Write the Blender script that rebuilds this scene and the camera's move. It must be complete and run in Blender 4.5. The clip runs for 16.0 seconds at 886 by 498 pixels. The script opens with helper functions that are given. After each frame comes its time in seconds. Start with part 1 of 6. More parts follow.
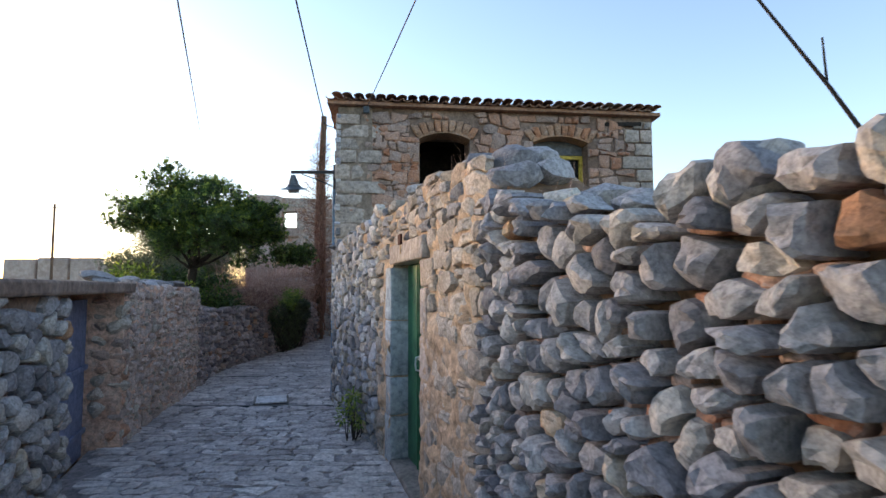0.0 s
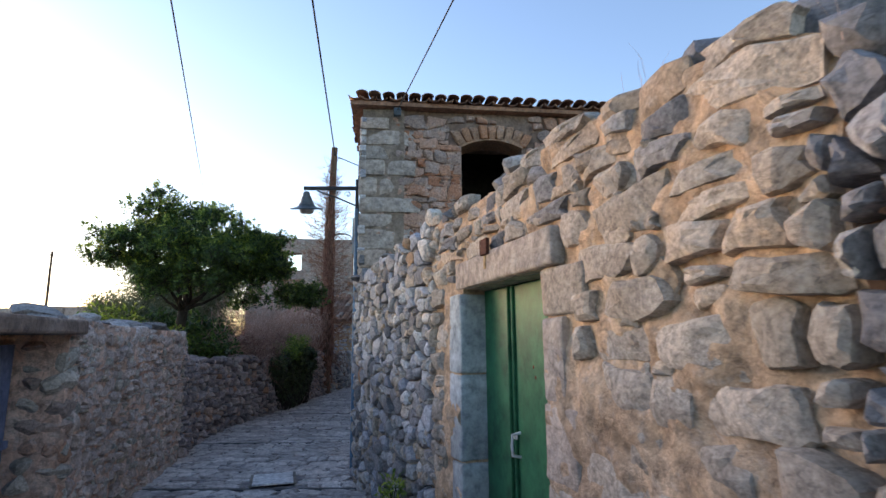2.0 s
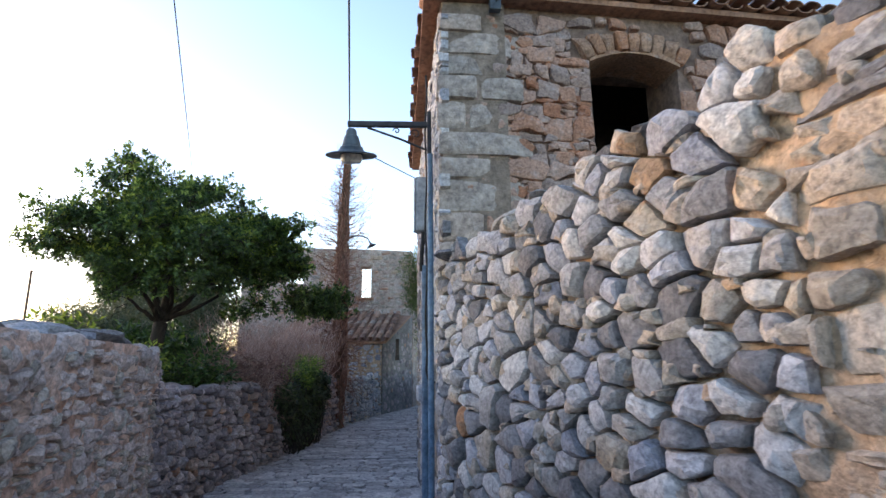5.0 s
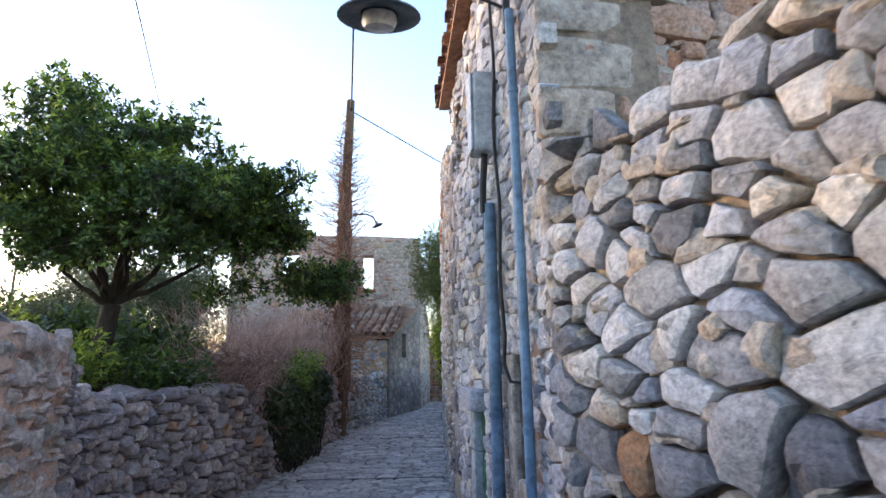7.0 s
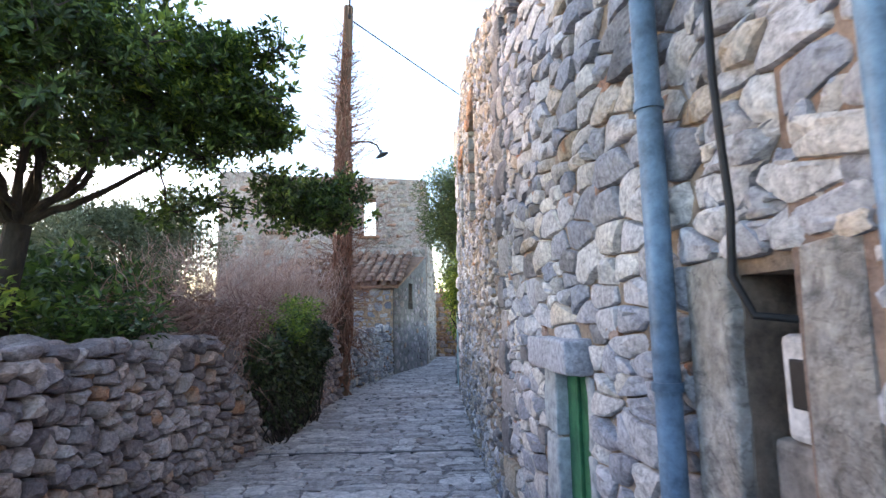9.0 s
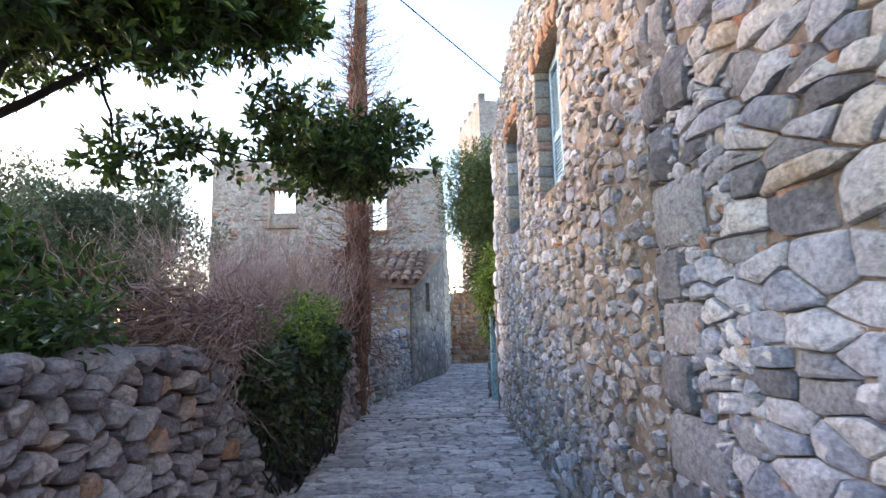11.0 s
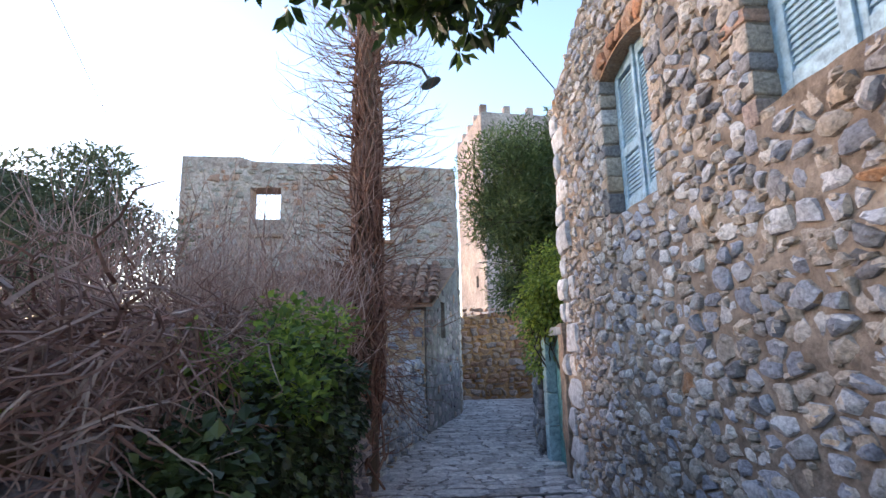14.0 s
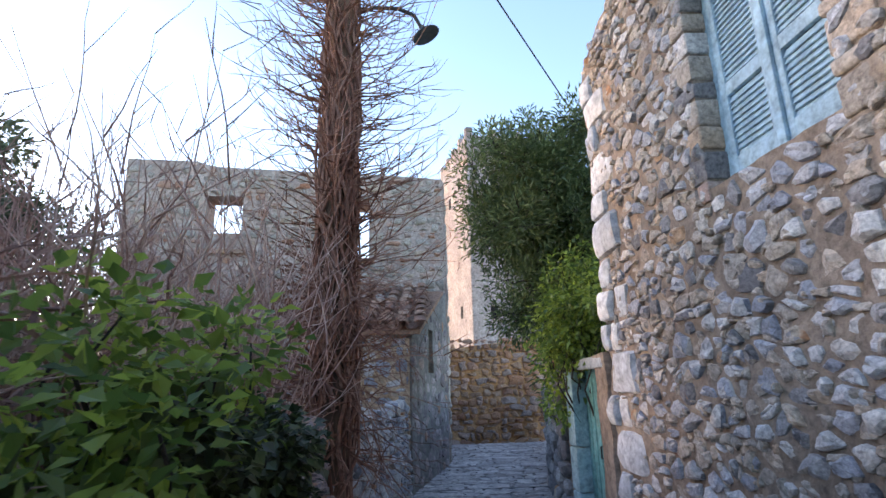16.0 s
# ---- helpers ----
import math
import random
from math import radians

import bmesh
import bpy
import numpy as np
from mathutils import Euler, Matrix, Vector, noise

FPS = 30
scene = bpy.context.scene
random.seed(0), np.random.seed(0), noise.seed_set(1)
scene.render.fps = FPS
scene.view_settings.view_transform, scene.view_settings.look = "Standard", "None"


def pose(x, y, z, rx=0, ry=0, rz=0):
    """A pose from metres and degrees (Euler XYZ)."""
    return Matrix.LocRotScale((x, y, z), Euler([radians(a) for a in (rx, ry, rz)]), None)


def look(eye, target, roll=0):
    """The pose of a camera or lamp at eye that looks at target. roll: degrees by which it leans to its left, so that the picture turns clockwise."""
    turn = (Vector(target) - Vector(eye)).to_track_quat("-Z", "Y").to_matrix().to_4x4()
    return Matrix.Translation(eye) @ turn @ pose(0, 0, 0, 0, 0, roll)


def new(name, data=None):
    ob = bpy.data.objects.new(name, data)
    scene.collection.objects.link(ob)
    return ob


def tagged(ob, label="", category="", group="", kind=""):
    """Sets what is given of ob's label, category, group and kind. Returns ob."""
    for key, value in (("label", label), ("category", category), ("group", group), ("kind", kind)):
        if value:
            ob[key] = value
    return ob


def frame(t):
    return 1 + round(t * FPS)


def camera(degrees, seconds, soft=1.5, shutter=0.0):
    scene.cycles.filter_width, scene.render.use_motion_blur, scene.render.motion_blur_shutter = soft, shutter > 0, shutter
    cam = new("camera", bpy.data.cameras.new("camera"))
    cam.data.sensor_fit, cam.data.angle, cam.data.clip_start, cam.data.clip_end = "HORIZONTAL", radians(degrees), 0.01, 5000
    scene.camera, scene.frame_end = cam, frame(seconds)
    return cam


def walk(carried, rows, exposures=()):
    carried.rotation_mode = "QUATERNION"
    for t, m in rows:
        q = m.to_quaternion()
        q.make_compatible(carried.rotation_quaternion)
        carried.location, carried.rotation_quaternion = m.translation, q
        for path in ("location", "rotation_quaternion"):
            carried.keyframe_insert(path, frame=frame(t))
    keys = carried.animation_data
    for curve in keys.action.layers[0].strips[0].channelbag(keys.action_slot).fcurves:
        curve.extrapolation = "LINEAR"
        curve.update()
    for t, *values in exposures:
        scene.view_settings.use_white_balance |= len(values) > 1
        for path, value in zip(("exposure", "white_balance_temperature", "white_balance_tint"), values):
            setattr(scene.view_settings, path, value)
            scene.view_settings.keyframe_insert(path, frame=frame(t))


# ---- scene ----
cam = camera(80.5, 16.0, shutter=0.2)
METRES, EYE, TILT, LEAN, TURN = 12.8, 1.56, 0.0, 0.0, 0.0
ROWS = [
    (0.0, 0.0, 0.0, 0.0, 0.02, 4.13, 0.26),
    (0.5, -0.0093, 0.0306, -0.0014, 0.1, 5.99, 0.41),
    (1.0, -0.0222, 0.0598, -0.0017, 0.14, 7.28, 0.25),
    (1.5, -0.0311, 0.0911, -0.0028, 0.12, 8.41, 0.47),
    (2.0, -0.0446, 0.1207, -0.006, 0.13, 9.46, 0.46),
    (2.5, -0.0589, 0.1491, -0.0045, 0.09, 10.02, 0.34),
    (3.0, -0.0725, 0.1811, -0.0052, 0.09, 10.34, 0.48),
    (3.5, -0.0899, 0.2106, -0.0079, 0.03, 10.67, 0.43),
    (4.0, -0.1029, 0.2411, -0.0087, -0.26, 11.21, 0.46),
    (6.5, -0.1498, 0.3989, -0.0114, -1.22, 12.35, 0.77),
    (7.0, -0.1574, 0.4319, -0.0134, -1.27, 11.89, 0.93),
    (7.5, -0.1674, 0.4623, -0.018, -1.3, 10.56, 0.94),
    (8.0, -0.1708, 0.4897, -0.0177, -1.45, 8.89, 0.89),
    (8.5, -0.1715, 0.5195, -0.0169, -1.56, 7.98, 1.13),
    (9.0, -0.1783, 0.5494, -0.021, -1.43, 7.2, 0.95),
    (11.5, -0.2285, 0.6932, -0.0222, -1.71, 8.07, 1.31),
    (12.0, -0.2399, 0.7221, -0.0218, -1.74, 9.21, 1.15),
    (12.5, -0.2468, 0.7518, -0.0239, -2.04, 9.86, 1.27),
    (13.0, -0.2504, 0.7804, -0.0238, -2.32, 10.03, 1.38),
    (13.5, -0.2559, 0.8097, -0.0196, -2.69, 10.15, 1.37),
    (14.0, -0.2577, 0.8378, -0.0214, -3.12, 10.64, 1.41),
    (14.5, -0.259, 0.8678, -0.0209, -3.4, 11.17, 1.43),
    (15.0, -0.2639, 0.8966, -0.0192, -3.96, 11.69, 1.31),
    (15.5, -0.2626, 0.9255, -0.0197, -4.86, 13.3, 1.38),
    (16.0, -0.2623, 0.9533, -0.0195, -5.41, 14.29, 1.41),
]
walk(cam, [(t, pose(0, 0, EYE, TILT, LEAN, TURN) @ pose(METRES * x, METRES * y, METRES * z, 90 + pitch, roll, yaw)) for t, x, y, z, yaw, pitch, roll in ROWS],
     [(0.0, 2.3, 8200, 25), (1.5, 2.12, 7800, 25), (3.0, 2.08, 7750, 25), (4.0, 2.33, 7850, 26), (7.0, 2.95, 8000, 27), (9.0, 3.4, 8150, 27), (12.5, 3.22, 7900, 27), (14.5, 2.93, 7700, 27), (16.0, 2.93, 7700, 27)])

# ---- world, sun ----
SUN_YAW, SUN_UP = 55.0, 6.9          # degrees from the y axis towards -x, and above the horizon
world = bpy.data.worlds.new("dusk_sky")
scene.world = world
world.use_nodes = True
wn = world.node_tree
sky = wn.nodes.new("ShaderNodeTexSky")
sky.sky_type, sky.sun_disc = "NISHITA", False
sky.sun_elevation, sky.sun_rotation = radians(SUN_UP), radians(-SUN_YAW)
sky.air_density, sky.dust_density, sky.ozone_density = 1.0, 0.46, 2.9
wn.links.new(sky.outputs[0], wn.nodes["Background"].inputs[0])
wn.nodes["Background"].inputs[1].default_value = 0.15
sun = new("sun", bpy.data.lights.new("sun", "SUN"))
sun.data.energy, sun.data.angle, sun.data.color = 0.6, radians(40), (1.0, 0.86, 0.74)
sd = Vector((-math.sin(radians(SUN_YAW)), math.cos(radians(SUN_YAW)), math.tan(radians(8))))
sun.matrix_world = look(sd * 50, (0, 0, 0))


# ---- materials ----
def nodes_of(name):
    m = bpy.data.materials.new(name)
    m.use_nodes = True
    nt = m.node_tree
    return m, nt, nt.nodes["Principled BSDF"]


def add(nt, kind, **values):
    n = nt.nodes.new("ShaderNode" + kind)
    for k, v in values.items():
        n.inputs[k].default_value = v
    return n


def ramp(nt, stops, fac):
    r = nt.nodes.new("ShaderNodeValToRGB")
    while len(r.color_ramp.elements) < len(stops):
        r.color_ramp.elements.new(0.5)
    for e, (p, c) in zip(r.color_ramp.elements, stops):
        e.position, e.color = p, (*c, 1)
    nt.links.new(fac, r.inputs[0])
    return r.outputs[0]


def mix(nt, kind, fac, a, b):
    n = nt.nodes.new("ShaderNodeMix")
    n.data_type, n.blend_type = "RGBA", kind
    for key, v in ((0, fac), (6, a), (7, b)):
        if hasattr(v, "links"):
            nt.links.new(v, n.inputs[key])
        else:
            n.inputs[key].default_value = (*v, 1) if isinstance(v, tuple) else v
    return n.outputs[2]


def noise_tex(nt, co, scale, detail=6, rough=0.6, stretch=None):
    if stretch:
        mp = nt.nodes.new("ShaderNodeMapping")
        mp.inputs["Scale"].default_value = stretch
        nt.links.new(co, mp.inputs[0])
        co = mp.outputs[0]
    n = add(nt, "TexNoise", Scale=scale, Detail=detail, Roughness=rough)
    nt.links.new(co, n.inputs["Vector"])
    return n.outputs[0]


def surface(name, stops, rand="object", grain=18.0, stain=1.3, stain_col=(0.5, 0.47, 0.45), stain_amt=0.6, rough=0.9, bump=0.5, bump_size=25.0, metal=0.0, vary=0.5, stretch=None, speck=0.0, vein=0.0, speck_col=(0.09, 0.085, 0.075)):
    """Mixed colour: from piece to piece, by blotches, and in fine grain."""
    m, nt, b = nodes_of(name)
    co = nt.nodes.new("ShaderNodeTexCoord").outputs["Object"]
    blot = noise_tex(nt, co, stain * 2.3, 4, 0.6, stretch)
    if rand == "object":
        r = nt.nodes.new("ShaderNodeObjectInfo").outputs["Random"]
    elif rand == "island":
        r = nt.nodes.new("ShaderNodeNewGeometry").outputs["Random Per Island"]
    else:
        r = blot
    if rand in ("object", "island"):
        mx = nt.nodes.new("ShaderNodeMath")
        mx.operation = "MULTIPLY_ADD"
        sub = nt.nodes.new("ShaderNodeMath")
        sub.operation = "SUBTRACT"
        nt.links.new(blot, sub.inputs[0])
        sub.inputs[1].default_value = 0.5
        nt.links.new(sub.outputs[0], mx.inputs[0])
        mx.inputs[1].default_value = vary
        nt.links.new(r, mx.inputs[2])
        r = mx.outputs[0]
    col = ramp(nt, stops, r)
    big = noise_tex(nt, co, stain, 5, 0.65)
    col = mix(nt, "MULTIPLY", ramp(nt, [(0.42, (0, 0, 0)), (0.68, (stain_amt,) * 3)], big), col, stain_col)
    fine = noise_tex(nt, co, grain, 8, 0.7, stretch)
    col = mix(nt, "MULTIPLY", 1.0, col, ramp(nt, [(0.34, (0.55, 0.55, 0.56)), (0.5, (0.97, 0.96, 0.96)), (0.66, (1.32, 1.31, 1.29))], fine))
    if vein:
        vn = add(nt, "TexNoise", Scale=6.5, Detail=7.0, Roughness=0.62, Distortion=1.1)
        nt.links.new(co, vn.inputs["Vector"])
        col = mix(nt, "MULTIPLY", vein, col, ramp(nt, [(0.475, (1, 1, 1)), (0.492, (0.4, 0.39, 0.4)), (0.5, (0.22, 0.21, 0.22)), (0.508, (0.5, 0.48, 0.47)), (0.53, (1, 1, 1))], vn.outputs[0]))
        lich = noise_tex(nt, co, 11.0, 6, 0.75)
        col = mix(nt, "MIX", ramp(nt, [(0.54, (0, 0, 0)), (0.68, (0.3,) * 3)], lich), col, (0.60, 0.59, 0.57))
    if speck:
        sp = noise_tex(nt, co, grain * 0.45, 7, 0.75)
        col = mix(nt, "MIX", ramp(nt, [(0.56, (0, 0, 0)), (0.7, (speck,) * 3)], sp), col, speck_col)
    nt.links.new(col, b.inputs["Base Color"])
    b.inputs["Roughness"].default_value, b.inputs["Metallic"].default_value = rough, metal
    b.inputs["Specular IOR Level"].default_value = 0.25
    if bump:
        h1, h2 = noise_tex(nt, co, bump_size, 8, 0.7, stretch), noise_tex(nt, co, bump_size * 0.25, 5, 0.6, stretch)
        hs = nt.nodes.new("ShaderNodeMath")
        hs.operation = "ADD"
        nt.links.new(h1, hs.inputs[0])
        nt.links.new(h2, hs.inputs[1])
        bp = add(nt, "Bump", Strength=bump, Distance=0.35 / bump_size)
        nt.links.new(hs.outputs[0], bp.inputs["Height"])
        nt.links.new(bp.outputs[0], b.inputs["Normal"])
    return m


GREY = [(0.0, (0.16, 0.16, 0.17)), (0.35, (0.25, 0.245, 0.25)), (0.6, (0.335, 0.33, 0.335)), (0.88, (0.43, 0.415, 0.40)), (0.98, (0.45, 0.38, 0.29)), (1.0, (0.42, 0.22, 0.12))]
PALE = [(0.0, (0.27, 0.29, 0.335)), (0.3, (0.43, 0.445, 0.485)), (0.6, (0.59, 0.59, 0.595)), (0.9, (0.66, 0.635, 0.595)), (0.99, (0.58, 0.47, 0.36)), (1.0, (0.50, 0.32, 0.2))]
WARM = [(0.0, (0.36, 0.27, 0.235)), (0.35, (0.5, 0.345, 0.28)), (0.6, (0.52, 0.315, 0.235)), (0.85, (0.51, 0.27, 0.18)), (1.0, (0.44, 0.18, 0.10))]
SLATE = [(0.0, (0.19, 0.19, 0.205)), (0.4, (0.32, 0.32, 0.335)), (0.72, (0.45, 0.44, 0.43)), (0.94, (0.53, 0.49, 0.43)), (0.985, (0.52, 0.40, 0.27)), (1.0, (0.46, 0.24, 0.14))]
DUSTY = [(0.0, (0.36, 0.31, 0.26)), (0.5, (0.48, 0.42, 0.36)), (0.85, (0.55, 0.47, 0.39)), (1.0, (0.52, 0.38, 0.27))]
RUSSET = [(0.0, (0.42, 0.26, 0.18)), (0.5, (0.52, 0.30, 0.19)), (1.0, (0.5, 0.22, 0.12))]
DARK = [(0.0, (0.2, 0.16, 0.165)), (0.4, (0.34, 0.275, 0.275)), (0.75, (0.48, 0.40, 0.385)), (0.96, (0.49, 0.35, 0.29)), (1.0, (0.48, 0.25, 0.16))]
ROSE = [(0.0, (0.45, 0.35, 0.31)), (0.5, (0.59, 0.45, 0.39)), (0.85, (0.63, 0.48, 0.41)), (1.0, (0.56, 0.36, 0.27))]
STONES = {}
for key, stops in (("grey", GREY), ("pale", PALE), ("warm", WARM), ("dark", DARK), ("slate", SLATE), ("russet", RUSSET), ("dusty", DUSTY), ("rose", ROSE)):
    for how in ("object", "island"):
        STONES[key, how] = surface(f"{key}_limestone_{how}", stops, how, speck=0.55, bump=1.0, bump_size=55, vein=0.35, vary=0.3, grain=48)
QUOIN = [(0.0, (0.38, 0.33, 0.29)), (0.5, (0.48, 0.41, 0.355)), (1.0, (0.54, 0.43, 0.36))]
for how in ("object", "island"):
    STONES["quoin", how] = surface(f"dressed_limestone_{how}", QUOIN, how, speck=0.4, bump=0.8, bump_size=30, vein=0.35)
    STONES["flag", how] = surface(f"paving_limestone_{how}", [(0.0, (0.41, 0.365, 0.355)), (0.5, (0.58, 0.53, 0.515)), (1.0, (0.74, 0.69, 0.66))], how, rough=0.7, bump=0.7, bump_size=30, speck=0.4, vein=0.4, vary=0.6)
    STONES["tile", how] = surface(f"roof_clay_{how}", [(0.0, (0.2, 0.11, 0.08)), (0.4, (0.34, 0.18, 0.12)), (0.75, (0.45, 0.25, 0.16)), (1.0, (0.40, 0.32, 0.26))], how, speck=0.5, bump=0.4)
M_PLASTER = surface("ochre_lime_mortar", [(0.25, (0.42, 0.275, 0.17)), (0.5, (0.59, 0.41, 0.275)), (0.75, (0.62, 0.49, 0.365))], None, bump=1.0, bump_size=26, stain=2.2, stain_amt=0.55, stain_col=(0.55, 0.56, 0.6), speck=0.35, vein=0.4)
STONES["wash", "object"] = STONES["wash", "island"] = surface("whitewashed_quoin", [(0.0, (0.46, 0.50, 0.54)), (0.5, (0.58, 0.61, 0.63)), (1.0, (0.66, 0.66, 0.65))], "object", bump=0.7, bump_size=30, speck=0.3)
M_PINK = surface("pink_lime_mortar", [(0.25, (0.52, 0.28, 0.19)), (0.5, (0.70, 0.44, 0.33)), (0.75, (0.73, 0.56, 0.46))], None, bump=1.0, bump_size=26, stain=2.0, stain_amt=0.45, stain_col=(0.6, 0.58, 0.6), speck=0.35, vein=0.4)
M_JOINT = surface("dark_pink_joint", [(0.25, (0.17, 0.115, 0.09)), (0.5, (0.27, 0.185, 0.145)), (0.75, (0.36, 0.27, 0.22))], None, bump=0.9, bump_size=30)
M_EARTH = surface("red_earth_joint", [(0.25, (0.10, 0.065, 0.05)), (0.55, (0.2, 0.115, 0.07)), (0.8, (0.38, 0.19, 0.09))], None, bump=0.8)
M_MORTAR = surface("grey_mortar", [(0.25, (0.17, 0.125, 0.095)), (0.5, (0.30, 0.235, 0.185)), (0.75, (0.42, 0.34, 0.27))], None, bump=0.9, bump_size=30)
M_FARPLASTER = surface("weathered_ruin_render", [(0.25, (0.40, 0.30, 0.25)), (0.5, (0.52, 0.40, 0.34)), (0.75, (0.58, 0.49, 0.43))], None, bump=0.8, bump_size=12, stain=0.8, speck=0.4)
M_CEMENT = surface("grey_cement", [(0.3, (0.19, 0.175, 0.16)), (0.7, (0.29, 0.265, 0.24))], None, bump=0.4, stain_amt=0.7)
M_ORANGE = surface("orange_mortar", [(0.25, (0.46, 0.22, 0.10)), (0.5, (0.62, 0.32, 0.15)), (0.75, (0.64, 0.42, 0.26))], None, bump=0.8)
M_ROUGHCAST = surface("rough_cement_render", [(0.25, (0.26, 0.235, 0.2)), (0.5, (0.38, 0.35, 0.31)), (0.75, (0.46, 0.44, 0.41))], None, bump=1.0, bump_size=18, stain=4.0, stain_amt=0.7, speck=0.5, vein=0.5)
M_DIRT = surface("dry_dirt", [(0.25, (0.10, 0.085, 0.07)), (0.5, (0.16, 0.13, 0.10)), (0.75, (0.2, 0.18, 0.12))], None, bump=0.8, bump_size=12)
M_GROUT = surface("paving_joint", [(0.3, (0.22, 0.2, 0.205)), (0.7, (0.36, 0.34, 0.345))], None, bump=0.6)
M_GREEN = surface("green_painted_metal", [(0.25, (0.012, 0.11, 0.055)), (0.5, (0.018, 0.15, 0.075)), (0.8, (0.035, 0.19, 0.09))], None, rough=0.42, bump=0.12, stain_amt=0.35, grain=9)
M_RUST = surface("rusty_iron", [(0.3, (0.06, 0.025, 0.018)), (0.7, (0.14, 0.05, 0.03))], None, bump=0.5)
M_BLUEDOOR = surface("blue_painted_metal", [(0.25, (0.13, 0.17, 0.28)), (0.6, (0.18, 0.23, 0.36)), (0.8, (0.22, 0.26, 0.36))], None, rough=0.5, bump=0.15)
M_SHUTTER = surface("pale_blue_paint", [(0.25, (0.27, 0.43, 0.52)), (0.6, (0.34, 0.52, 0.61)), (0.8, (0.42, 0.57, 0.64))], None, rough=0.55, bump=0.15, stain_amt=0.3)
M_TEAL = surface("teal_paint", [(0.25, (0.07, 0.27, 0.27)), (0.6, (0.12, 0.36, 0.35)), (0.8, (0.2, 0.42, 0.4))], None, rough=0.6, bump=0.2)
M_TEALWASH = surface("teal_limewash", [(0.25, (0.25, 0.42, 0.44)), (0.55, (0.36, 0.54, 0.56)), (0.8, (0.46, 0.58, 0.58))], None, bump=0.5)
M_BLUEWASH = surface("blue_grey_limewash", [(0.25, (0.30, 0.36, 0.39)), (0.55, (0.42, 0.475, 0.50)), (0.8, (0.52, 0.53, 0.52))], None, bump=0.5)
M_PIPE = surface("blue_conduit", [(0.3, (0.10, 0.20, 0.30)), (0.7, (0.15, 0.27, 0.38))], None, rough=0.45, bump=0.05)
M_BLACK = surface("black_cable", [(0.3, (0.015, 0.015, 0.016)), (0.7, (0.03, 0.03, 0.03))], None, rough=0.5, bump=0.05)
M_IRON = surface("dark_iron", [(0.3, (0.03, 0.032, 0.036)), (0.7, (0.06, 0.06, 0.065))], None, rough=0.5, bump=0.1)
M_LAMP = surface("grey_blue_enamel", [(0.3, (0.06, 0.085, 0.10)), (0.7, (0.10, 0.13, 0.15))], None, rough=0.4, bump=0.05)
M_GLASSW = surface("frosted_glass", [(0.3, (0.5, 0.5, 0.46)), (0.7, (0.6, 0.58, 0.53))], None, rough=0.3, bump=0)
M_BOX = surface("grey_plastic_box", [(0.3, (0.38, 0.43, 0.46)), (0.7, (0.45, 0.49, 0.51))], None, rough=0.5, bump=0.05)
M_WHITE = surface("white_paint", [(0.3, (0.62, 0.63, 0.63)), (0.7, (0.74, 0.74, 0.72))], None, rough=0.5, bump=0.1)
M_YELLOW = surface("yellow_paint", [(0.3, (0.5, 0.36, 0.05)), (0.7, (0.6, 0.46, 0.10))], None, rough=0.5, bump=0.1)
M_SLATE = surface("grey_board", [(0.3, (0.12, 0.14, 0.16)), (0.7, (0.17, 0.19, 0.21))], None, rough=0.6, bump=0.1)
M_WOOD = surface("weathered_pole_wood", [(0.25, (0.12, 0.075, 0.05)), (0.6, (0.2, 0.12, 0.08)), (0.8, (0.26, 0.17, 0.12))], None, bump=0.6, stretch=(1, 1, 0.1))
M_VINE = surface("dry_vine_stem", [(0.0, (0.16, 0.07, 0.048)), (0.5, (0.29, 0.135, 0.092)), (1.0, (0.40, 0.23, 0.17))], "island", bump=0.2)
M_BRUSH = surface("dry_brush_twig", [(0.0, (0.33, 0.19, 0.15)), (0.5, (0.53, 0.34, 0.275)), (1.0, (0.66, 0.5, 0.42))], "island", bump=0)
M_TANGLE = surface("dead_creeper", [(0.0, (0.22, 0.115, 0.095)), (0.5, (0.40, 0.23, 0.19)), (1.0, (0.58, 0.42, 0.36))], "island", bump=0)
M_BARK = surface("grey_brown_bark", [(0.25, (0.03, 0.024, 0.02)), (0.6, (0.06, 0.048, 0.04))], None, bump=0.8, stretch=(1, 1, 0.3))
M_COVER = surface("galvanised_cover", [(0.3, (0.62, 0.63, 0.64)), (0.7, (0.74, 0.74, 0.74))], None, rough=0.6, bump=0.3)
# near-black colour standing in for the shade inside openings and gaps
M_DARKIN = surface("unlit_dark_interior", [(0.3, (0.02, 0.018, 0.016)), (0.7, (0.035, 0.03, 0.027))], None)


